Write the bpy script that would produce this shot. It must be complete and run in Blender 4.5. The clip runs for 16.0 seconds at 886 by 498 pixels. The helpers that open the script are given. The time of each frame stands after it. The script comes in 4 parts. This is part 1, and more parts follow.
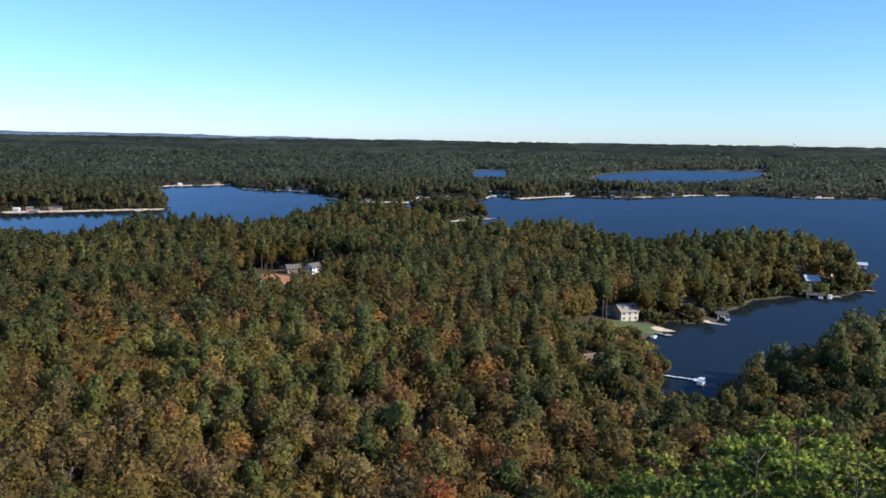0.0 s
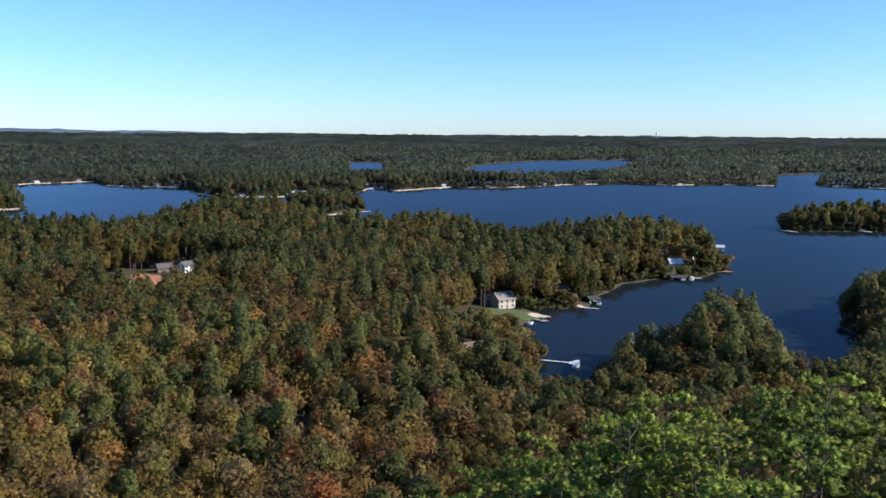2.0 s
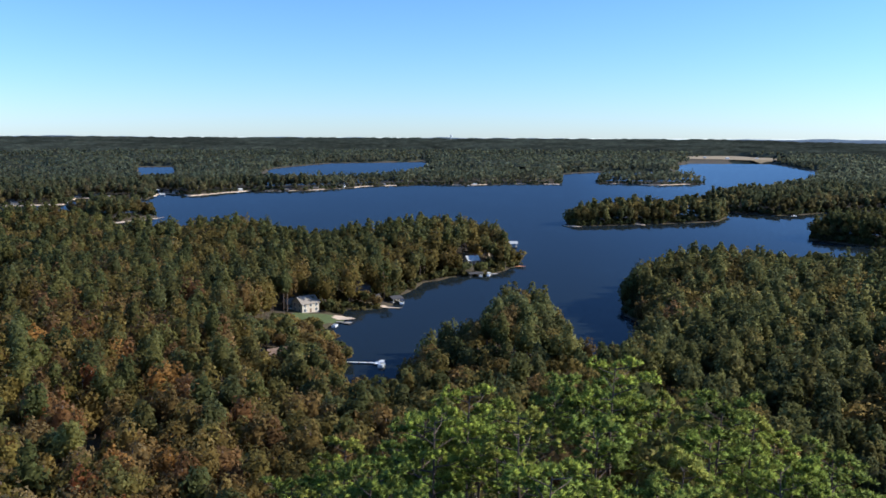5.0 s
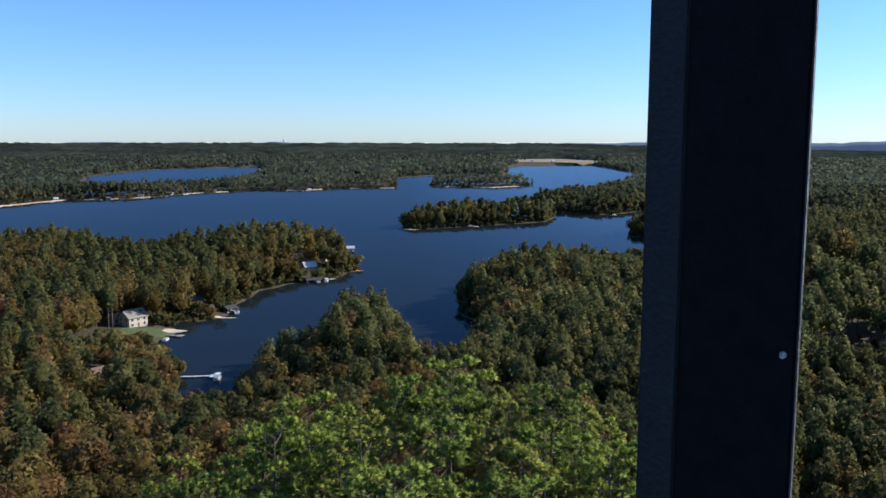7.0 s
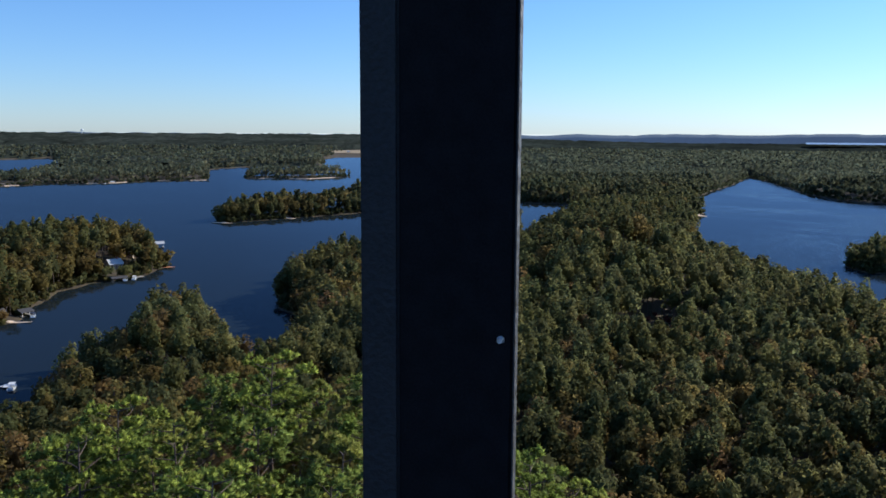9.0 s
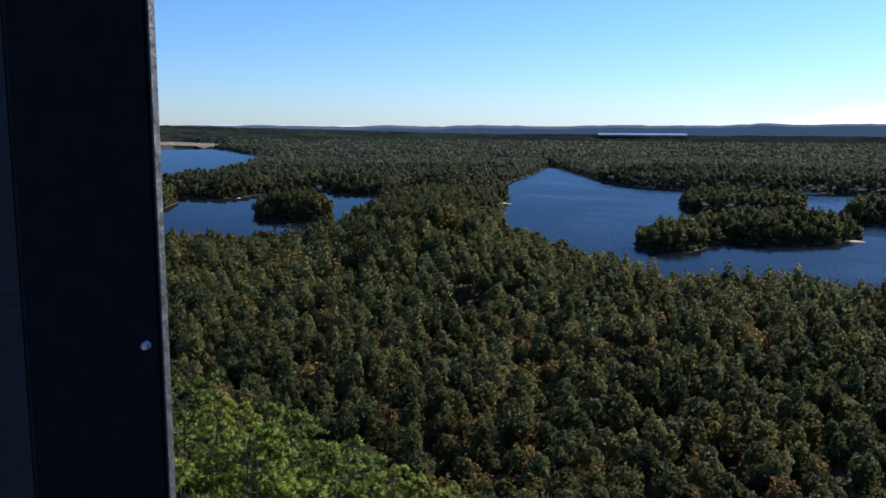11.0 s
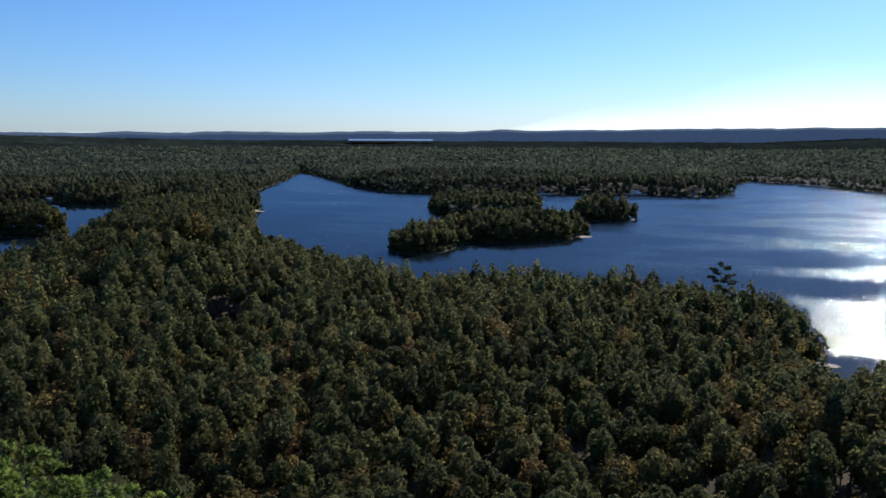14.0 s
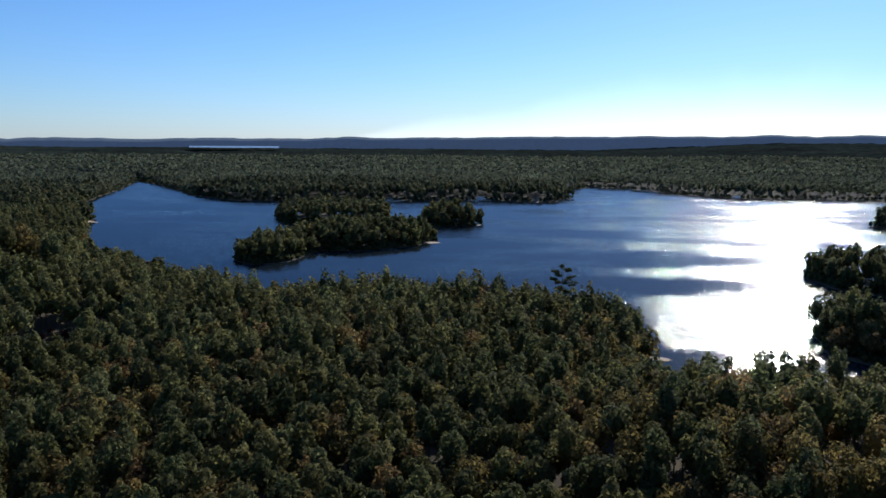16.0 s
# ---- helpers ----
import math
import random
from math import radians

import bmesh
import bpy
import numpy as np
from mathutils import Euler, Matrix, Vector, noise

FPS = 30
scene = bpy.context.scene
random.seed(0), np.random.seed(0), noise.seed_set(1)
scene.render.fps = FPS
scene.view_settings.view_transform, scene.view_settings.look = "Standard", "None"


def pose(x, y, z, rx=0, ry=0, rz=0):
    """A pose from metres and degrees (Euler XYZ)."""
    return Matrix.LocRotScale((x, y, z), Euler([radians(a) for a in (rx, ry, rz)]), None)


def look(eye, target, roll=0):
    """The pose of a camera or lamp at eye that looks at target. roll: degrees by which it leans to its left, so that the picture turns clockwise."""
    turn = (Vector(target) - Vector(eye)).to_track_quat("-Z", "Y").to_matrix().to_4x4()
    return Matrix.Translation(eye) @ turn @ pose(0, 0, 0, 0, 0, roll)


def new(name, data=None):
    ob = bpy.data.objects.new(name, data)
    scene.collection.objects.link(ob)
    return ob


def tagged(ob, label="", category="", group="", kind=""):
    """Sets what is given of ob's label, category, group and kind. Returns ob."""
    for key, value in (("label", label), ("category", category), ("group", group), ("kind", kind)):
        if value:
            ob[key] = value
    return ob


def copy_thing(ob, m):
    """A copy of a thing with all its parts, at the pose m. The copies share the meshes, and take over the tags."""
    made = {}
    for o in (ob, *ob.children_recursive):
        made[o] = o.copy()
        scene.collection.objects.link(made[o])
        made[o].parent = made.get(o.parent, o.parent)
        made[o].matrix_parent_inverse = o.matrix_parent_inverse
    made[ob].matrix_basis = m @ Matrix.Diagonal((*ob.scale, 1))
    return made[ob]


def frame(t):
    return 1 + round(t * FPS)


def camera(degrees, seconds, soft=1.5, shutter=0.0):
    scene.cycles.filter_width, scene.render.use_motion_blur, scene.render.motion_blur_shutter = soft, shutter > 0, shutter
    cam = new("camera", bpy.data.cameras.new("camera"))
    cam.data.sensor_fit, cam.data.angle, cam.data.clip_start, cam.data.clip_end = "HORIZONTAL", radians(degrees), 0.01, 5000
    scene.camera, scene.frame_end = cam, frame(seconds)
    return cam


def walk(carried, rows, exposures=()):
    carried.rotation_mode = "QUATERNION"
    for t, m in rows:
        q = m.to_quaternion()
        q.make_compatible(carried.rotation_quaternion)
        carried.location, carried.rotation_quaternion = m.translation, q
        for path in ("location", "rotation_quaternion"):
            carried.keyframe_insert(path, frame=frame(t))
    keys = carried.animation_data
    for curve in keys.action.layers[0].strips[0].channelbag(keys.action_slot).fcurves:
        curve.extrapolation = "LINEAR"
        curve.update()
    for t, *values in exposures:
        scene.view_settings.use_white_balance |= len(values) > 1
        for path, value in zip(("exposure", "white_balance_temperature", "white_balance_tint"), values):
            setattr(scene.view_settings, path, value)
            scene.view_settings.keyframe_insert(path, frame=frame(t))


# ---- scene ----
import itertools

# A wooded hill over a lake: the eye is 90 m above the water, at the top of a lookout tower.
EYE = 90.0
cam = camera(56.0, 16.0, soft=1.6)
# seconds, east, north, heading (clockwise from north), pitch, lean
ROWS = [
    (0.0, -0.000, -0.000, -0.00, -7.41, 0.90), (0.5, 0.015, 0.004, 2.04, -7.52, 0.75),
    (1.0, 0.030, 0.008, 4.12, -7.63, 0.65), (1.5, 0.046, 0.012, 6.25, -7.73, 0.54),
    (2.0, 0.062, 0.016, 8.41, -7.83, 0.43), (2.5, 0.079, 0.019, 10.62, -7.96, 0.35),
    (3.0, 0.096, 0.022, 12.85, -8.05, 0.27), (5.5, 0.189, 0.036, 24.61, -7.45, 0.15),
    (6.0, 0.210, 0.037, 27.30, -7.35, 0.02), (6.5, 0.235, 0.034, 30.22, -7.29, 0.04),
    (7.0, 0.260, 0.029, 33.33, -7.28, 0.02), (7.5, 0.284, 0.026, 36.50, -7.38, 0.02),
    (8.0, 0.305, 0.026, 39.64, -7.53, 0.10), (8.5, 0.325, 0.025, 42.80, -7.71, 0.20),
    (9.0, 0.347, 0.023, 45.86, -7.85, 0.31), (11.5, 0.464, -0.015, 62.09, -8.45, 0.20),
    (12.0, 0.477, -0.017, 65.30, -8.45, 0.11), (12.5, 0.497, -0.021, 68.18, -8.38, 0.07),
    (13.0, 0.513, -0.022, 70.75, -8.24, 0.10), (13.5, 0.530, -0.023, 73.18, -8.07, 0.10),
    (14.0, 0.546, -0.025, 75.65, -7.90, 0.25), (14.5, 0.563, -0.028, 78.20, -7.75, 0.39),
    (15.0, 0.579, -0.030, 80.82, -7.61, 0.42), (15.5, 0.595, -0.032, 83.46, -7.48, 0.43),
    (16.0, 0.610, -0.034, 86.08, -7.35, 0.44),
]


def heading(a, pitch):
    a, pitch = radians(a), radians(pitch)
    return Vector((math.sin(a) * math.cos(pitch), math.cos(a) * math.cos(pitch), math.sin(pitch)))


def row_pose(t, x, y, a, pitch, lean):
    e = Vector((x, y, EYE + float(np.interp(t, [7, 8.5, 9, 11.5], [0, -0.0065, -0.0105, -0.021]))))    # it sinks a little on the way
    return look(e, e + heading(a, pitch), lean)


LIGHT = [(0.0, 0.5, 4950, 11), (5.5, 0.43, 4950, 11), (9.0, 0.15, 4950, 12), (12.5, -0.14, 4820, 13), (16.0, -0.37, 4820, 12)]
walk(cam, [(r[0], row_pose(*r)) for r in ROWS], LIGHT)

# ---- sky and sun ----
SUN_AZ, SUN_EL = 110.5, 28.5
world = bpy.data.worlds.new("world")
scene.world = world
world.use_nodes = True
wn = world.node_tree.nodes
sky = wn.new("ShaderNodeTexSky")
sky.sky_type, sky.sun_disc = "NISHITA", False
sky.sun_elevation, sky.sun_rotation = radians(SUN_EL), radians(SUN_AZ)
sky.altitude, sky.air_density, sky.dust_density, sky.ozone_density = 200, 1.0, 0.2, 4.4
wl = world.node_tree.links
# thin bright cirrus low over the horizon towards the sun
way = wn.new("ShaderNodeTexCoord").outputs["Generated"]
rise = wn.new("ShaderNodeSeparateXYZ")
wl.new(way, rise.inputs[0])
toward = wn.new("ShaderNodeVectorMath")
toward.operation = "DOT_PRODUCT"
toward.inputs[1].default_value = heading(SUN_AZ, 0)
wl.new(way, toward.inputs[0])
top = wn.new("ShaderNodeMapRange")
for i, v in enumerate((0.85, 0.995, 0.00001, 0.07)):
    top.inputs[i + 1].default_value = v
wl.new(toward.outputs["Value"], top.inputs[0])
veil = wn.new("ShaderNodeTexNoise")
veil.inputs["Scale"].default_value, veil.inputs["Detail"].default_value = 7.0, 5.0
wl.new(way, veil.inputs["Vector"])
wisp = wn.new("ShaderNodeMath")
wisp.operation = "MULTIPLY_ADD"
wisp.inputs[1].default_value, wisp.inputs[2].default_value = 1.1, 0.45
wl.new(veil.outputs["Fac"], wisp.inputs[0])
reach_up = wn.new("ShaderNodeMath")
reach_up.operation = "MULTIPLY"
wl.new(top.outputs[0], reach_up.inputs[0])
wl.new(wisp.outputs[0], reach_up.inputs[1])
share = wn.new("ShaderNodeMath")
share.operation = "DIVIDE"
wl.new(rise.outputs["Z"], share.inputs[0])
wl.new(reach_up.outputs[0], share.inputs[1])
cover = wn.new("ShaderNodeMapRange")
cover.interpolation_type = "SMOOTHSTEP"
for i, v in enumerate((0.25, 1.25, 1.0, 0.0)):
    cover.inputs[i + 1].default_value = v
wl.new(share.outputs[0], cover.inputs[0])
cirrus = wn.new("ShaderNodeMix")
cirrus.data_type, cirrus.blend_type = "RGBA", "ADD"
cirrus.inputs[7].default_value = (2.6, 2.3, 1.9, 1)
wl.new(cover.outputs[0], cirrus.inputs[0])
wl.new(sky.outputs[0], cirrus.inputs[6])
wl.new(cirrus.outputs[2], wn["Background"].inputs[0])
wn["Background"].inputs[1].default_value = 0.112
sun = new("sun", bpy.data.lights.new("sun", "SUN"))
sun.data.energy, sun.data.angle, sun.data.color = 5.0, radians(0.53), (1.0, 0.81, 0.53)
sun.matrix_world = look((0, 0, 200), Vector((0, 0, 200)) - heading(SUN_AZ, SUN_EL))


# ---- materials ----
def material(name):
    m = bpy.data.materials.new(name)
    m.use_nodes = True
    t = m.node_tree
    return m, t, t.nodes["Principled BSDF"]


def node(t, kind, links=(), **values):
    n = t.nodes.new("ShaderNode" + kind)
    for k, v in values.items():
        if k in n.inputs.keys():
            n.inputs[k].default_value = v
    for out, i in links:
        t.links.new(out, n.inputs[i])
    return n


def ramp(t, fac, stops):
    n = t.nodes.new("ShaderNodeValToRGB")
    e = n.color_ramp.elements
    while len(e) < len(stops):
        e.new(0.5)
    for s, (p, c) in zip(e, stops):
        s.position, s.color = p, (*c, 1)
    t.links.new(fac, n.inputs[0])
    return n.outputs[0]


def position(t):
    return t.nodes.new("ShaderNodeNewGeometry").outputs["Position"]


def plain(name, colour, rough=0.6, metal=0.0, scale=2.0, vary=0.25, bump=0.1):
    """Paint, wood or stone: one colour with grain and stains at two scales, and fine relief."""
    m, t, b = material(name)
    p = t.nodes.new("ShaderNodeTexCoord").outputs["Object"]
    n1 = node(t, "TexNoise", [(p, "Vector")], Scale=scale, Detail=6.0)
    n2 = node(t, "TexNoise", [(p, "Vector")], Scale=scale * 9, Detail=3.0)
    mix = node(t, "Math", [(n1.outputs["Fac"], 0), (n2.outputs["Fac"], 1)])
    mix.operation = "ADD"
    lo, hi = [c * (1 - vary) for c in colour], [min(1, c * (1 + vary)) for c in colour]
    half = node(t, "Math", [(mix.outputs[0], 0)])
    half.operation = "MULTIPLY"
    half.inputs[1].default_value = 0.5
    t.links.new(ramp(t, half.outputs[0], [(0.3, lo), (0.7, hi)]), b.inputs["Base Color"])
    b.inputs["Roughness"].default_value, b.inputs["Metallic"].default_value = rough, metal
    bp = node(t, "Bump", [(n2.outputs["Fac"], "Height")], Strength=bump, Distance=0.02)
    t.links.new(bp.outputs[0], b.inputs["Normal"])
    return m


def leaf_material(name, gloss=0.8, through_light=0.5):
    """Foliage: the colour of each tree is stored on its mesh; light also passes through."""
    m, t, b = material(name)
    a = t.nodes.new("ShaderNodeAttribute")
    a.attribute_name = "leaf_colour"
    n = node(t, "TexNoise", [(position(t), "Vector")], Scale=0.9, Detail=3.0)
    v = node(t, "HueSaturation", [(a.outputs["Color"], "Color")])
    val = node(t, "MapRange", [(n.outputs["Fac"], "Value")])
    val.inputs["From Min"].default_value, val.inputs["From Max"].default_value = 0.3, 0.7
    val.inputs["To Min"].default_value, val.inputs["To Max"].default_value = 0.65, 1.35
    t.links.new(val.outputs[0], v.inputs["Value"])
    t.links.new(v.outputs[0], b.inputs["Base Color"])
    b.inputs["Roughness"].default_value = gloss
    b.inputs["Specular IOR Level"].default_value = 0.08
    glow = node(t, "HueSaturation", [(v.outputs[0], "Color")], Value=1.85, Saturation=0.93)
    tr = node(t, "BsdfTranslucent", [(glow.outputs[0], "Color")])
    mx = node(t, "MixShader", [(b.outputs[0], 1), (tr.outputs[0], 2)], Fac=through_light)
    t.links.new(mx.outputs[0], t.nodes["Material Output"].inputs["Surface"])
    return m


LEAVES = leaf_material("foliage")
NEEDLES = leaf_material("pine_needles", 0.6, 0.3)
CANOPY = leaf_material("far_canopy", 1.0, 0.0)
CANOPY.node_tree.nodes["Principled BSDF"].inputs["Specular IOR Level"].default_value = 0.0
BARK = plain("bark", (0.12, 0.085, 0.066), 0.9, 0, 3.0, 0.4, 0.6)
STEEL = plain("black_painted_steel", (0.009, 0.009, 0.011), 0.7, 0.0, 60.0, 0.5, 0.1)
SKY_SHEEN = plain("sky_tinted_black_paint", (0.0105, 0.0122, 0.016), 0.75, 0.0, 25.0, 0.5, 0.2)
STEEL.node_tree.nodes["Principled BSDF"].inputs["Specular IOR Level"].default_value = 0.06
EDGE = plain("scuffed_edge", (0.075, 0.075, 0.076), 0.55, 0.2, 9.0, 0.7, 0.3)
BRIGHT = plain("worn_galvanised_steel", (0.7, 0.68, 0.66), 0.5, 0.1, 40.0, 0.8, 0.5)


def ground_material():
    m, t, b = material("forest_floor_and_shore")
    p = position(t)
    z = node(t, "SeparateXYZ", [(p, 0)]).outputs["Z"]
    n1 = node(t, "TexNoise", [(p, "Vector")], Scale=0.12, Detail=8.0)
    n2 = node(t, "TexNoise", [(p, "Vector")], Scale=1.1, Detail=4.0)
    floor = ramp(t, n1.outputs["Fac"], [(0.3, (0.05, 0.035, 0.02)), (0.55, (0.09, 0.065, 0.03)), (0.75, (0.05, 0.055, 0.02))])
    sand = ramp(t, n2.outputs["Fac"], [(0.3, (0.36, 0.23, 0.14)), (0.7, (0.55, 0.4, 0.27))])
    n3 = node(t, "TexNoise", [(p, "Vector")], Scale=0.03, Detail=2.0)
    lift = node(t, "MapRange", [(n3.outputs["Fac"], "Value")])
    lift.inputs["From Min"].default_value, lift.inputs["From Max"].default_value = 0.42, 0.66
    lift.inputs["To Min"].default_value, lift.inputs["To Max"].default_value = 1.0, 0.1
    both = node(t, "Math", [(n2.outputs["Fac"], 0), (lift.outputs[0], 1)])
    both.operation = "ADD"
    add = node(t, "Math", [(z, 0), (both.outputs[0], 1)])
    add.operation = "ADD"
    f = node(t, "MapRange", [(add.outputs[0], "Value")])
    f.inputs["From Min"].default_value, f.inputs["From Max"].default_value = 0.42, 0.7
    mx = t.nodes.new("ShaderNodeMix")
    mx.data_type = "RGBA"
    t.links.new(f.outputs[0], mx.inputs[0])
    t.links.new(sand, mx.inputs[6])
    t.links.new(floor, mx.inputs[7])
    t.links.new(mx.outputs[2], b.inputs["Base Color"])
    b.inputs["Roughness"].default_value = 0.95
    bp = node(t, "Bump", [(n2.outputs["Fac"], "Height")], Strength=0.6, Distance=0.3)
    t.links.new(bp.outputs[0], b.inputs["Normal"])
    return m


def water_material():
    m, t, b = material("lake_water")
    p = position(t)
    b.inputs["Base Color"].default_value = (0.014, 0.02, 0.024, 1)
    b.inputs["IOR"].default_value = 1.24
    # wavelets as tilted facets, rougher where gusts cross the lake
    w1 = node(t, "TexNoise", [(p, "Vector")], Scale=2.5, Detail=2.0, Roughness=0.5)
    streak = node(t, "Mapping", [(p, "Vector")])
    streak.inputs["Scale"].default_value = (1.2, 0.5, 1.0)
    w2 = node(t, "TexNoise", [(streak.outputs[0], "Vector")], Scale=0.012, Detail=3.0)
    w3 = node(t, "TexNoise", [(p, "Vector")], Scale=0.3, Detail=2.0)
    gusts = []
    for w, f0, f1, g0, g1 in ((w2, 0.42, 0.6, 0.2, 1.15), (w3, 0.38, 0.62, 0.65, 1.25)):
        g = node(t, "MapRange", [(w.outputs["Fac"], "Value")])
        g.inputs["From Min"].default_value, g.inputs["From Max"].default_value = f0, f1
        g.inputs["To Min"].default_value, g.inputs["To Max"].default_value = g0, g1
        gusts.append(g.outputs[0])
    # the northern arms lie in the lee of the hill, and the added lean differs there
    across = node(t, "VectorMath", [(p, 0)])
    across.operation = "DOT_PRODUCT"
    across.inputs[1].default_value = (1.0, -0.6, 0.0)
    open_water = node(t, "MapRange", [(across.outputs["Value"], "Value")])
    open_water.inputs["From Min"].default_value, open_water.inputs["From Max"].default_value = 0, 260
    reach = node(t, "VectorMath", [(p, 0)])
    reach.operation = "DOT_PRODUCT"
    reach.inputs[1].default_value = (0.6, -1.0, 0.0)
    lee = node(t, "MapRange", [(reach.outputs["Value"], "Value")])
    lee.inputs["From Min"].default_value, lee.inputs["From Max"].default_value = 0, 520
    lee.inputs["To Min"].default_value, lee.inputs["To Max"].default_value = 0.25, 1.9
    ruffle = node(t, "MapRange", [(reach.outputs["Value"], "Value")])
    ruffle.inputs["From Min"].default_value, ruffle.inputs["From Max"].default_value = -100, 520
    ruffle.inputs["To Min"].default_value, ruffle.inputs["To Max"].default_value = 0.07, 0.085
    t.links.new(ruffle.outputs[0], b.inputs["Roughness"])
    facet_lean = t.nodes.new("ShaderNodeMix")
    facet_lean.data_type = "VECTOR"
    facet_lean.inputs[4].default_value, facet_lean.inputs[5].default_value = (-0.08, -0.13, 1), (-0.125, -0.02, 1)
    t.links.new(open_water.outputs[0], facet_lean.inputs[0])
    gust = node(t, "Math", [(gusts[0], 0), (gusts[1], 1)])
    gust.operation = "MULTIPLY"
    gust = node(t, "Math", [(gust.outputs[0], 0), (lee.outputs[0], 1)])
    gust.operation = "MULTIPLY"
    w4 = node(t, "TexNoise", [(p, "Vector")], Scale=0.7, Detail=1.5, Roughness=0.5)
    waves = t.nodes.new("ShaderNodeMix")
    waves.data_type = "RGBA"
    waves.inputs[0].default_value = 0.4
    t.links.new(w1.outputs["Color"], waves.inputs[6])
    t.links.new(w4.outputs["Color"], waves.inputs[7])
    tilt = node(t, "VectorMath", [(waves.outputs[2], 0)])
    tilt.operation = "SUBTRACT"
    tilt.inputs[1].default_value = (0.5, 0.5, 0.5)
    grow = node(t, "VectorMath", [(tilt.outputs[0], 0), (gust.outputs[0], 1)])
    grow.operation = "MULTIPLY"
    flat = node(t, "VectorMath", [(grow.outputs[0], 0)])
    flat.operation = "MULTIPLY"
    flat.inputs[1].default_value = (1, 1.35, 0)
    up = node(t, "VectorMath", [(flat.outputs[0], 0), (facet_lean.outputs[1], 1)])    # normals lean towards the tower, to mirror the darker upper sky
    up.operation = "ADD"
    unit = node(t, "VectorMath", [(up.outputs[0], 0)])
    unit.operation = "NORMALIZE"
    t.links.new(unit.outputs[0], b.inputs["Normal"])
    return m


GROUND, WATER = ground_material(), water_material()

# ---- plan of the shores: heading and distance from the tower ----
NEAR_WEST = [(-62, 640), (-45, 650), (-33, 660), (-28, 675), (-26.3, 655), (-25, 625), (-22.4, 690), (-18.6, 700), (-16, 690),
             (-12.7, 672), (-10.9, 735), (-8.4, 800), (-4.3, 785), (-0.1, 745), (4.3, 690), (9.9, 672), (12.9, 605), (15.9, 622),
             (20.9, 680), (23.7, 700), (26, 685), (27.1, 627), (27.4, 585), (25.2, 540), (22.9, 535), (20.9, 514), (18.9, 469),
             (18.4, 440), (16.4, 433), (14.5, 433), (15.3, 412), (13.9, 395), (14.4, 350), (15.8, 328), (14.6, 301), (15.2, 270)]
NEAR_EAST = [(17.4, 258), (19.4, 288), (20.8, 300), (22.4, 312), (24.5, 345), (28, 375), (30.5, 355), (31.6, 310), (33, 290), (35, 300),
             (36.3, 360), (36, 395), (34.6, 440), (34.6, 460), (36.3, 500), (37.9, 560), (44, 580), (48, 600), (51, 630), (53, 740),
             (55, 880), (57, 1000), (58.5, 1130), (57, 1194), (55, 1087), (51.4, 1104), (50.6, 1180), (46.9, 1133), (45.3, 1078),
             (43.9, 1060), (40.4, 1078), (39.2, 1150), (40, 1250), (42.5, 1320), (45.4, 1680), (46.9, 2380), (44.8, 2845)]
FAR_NORTH = [(43.5, 3300), (38.5, 3235), (37.6, 2942), (37.8, 2343), (32.9, 2292), (30.2, 2127), (30.1, 1654), (26.4, 1642),
             (23.9, 1590), (20.5, 1600), (17.1, 1547), (12.8, 1423), (8.7, 1422), (5.2, 1322), (3.3, 1405), (2.5, 1266), (-1.8, 1320),
             (-2.5, 1197), (-6.4, 1208), (-8.1, 1274), (-8.7, 1421), (-13.7, 1508), (-14.3, 1634), (-18.2, 1596), (-19.8, 1529),
             (-18.8, 1277), (-18.3, 1078), (-21.7, 1072), (-28.1, 1072), (-45, 1060), (-62, 1050)]
EAST_BAY = [(62.8, 800), (62.4, 931), (63.4, 1015), (62.6, 1080), (61.4, 1150), (62.6, 1268), (64.9, 1600), (65.9, 1920), (67.2, 1767),
            (69.6, 1398), (71.5, 1292), (75, 1252), (81.4, 1245), (88.5, 1283), (93.5, 1264), (94.9, 1362), (94, 1535), (95.9, 1716),
            (98.1, 1675), (101.8, 1528), (105.4, 1443), (114, 1512), (125, 1500), (140, 1300), (150, 900), (140, 420), (125, 320),
            (114, 300), (108, 300), (103, 290), (100.9, 285), (99.6, 296), (100.1, 323), (100.7, 357), (99.6, 375), (96.6, 392),
            (91.2, 398), (86, 416), (81.6, 432), (76.6, 416), (73.9, 408), (72, 438), (67.2, 510), (64.9, 566), (62.6, 620)]
POOLS = [[(1.9, 1650), (2, 2650), (4.2, 2650), (4.4, 1650)],
         [(9, 1570), (10.5, 2450), (14.5, 2950), (20.8, 3150), (21.3, 2350), (19.2, 1760), (16, 1660)]]
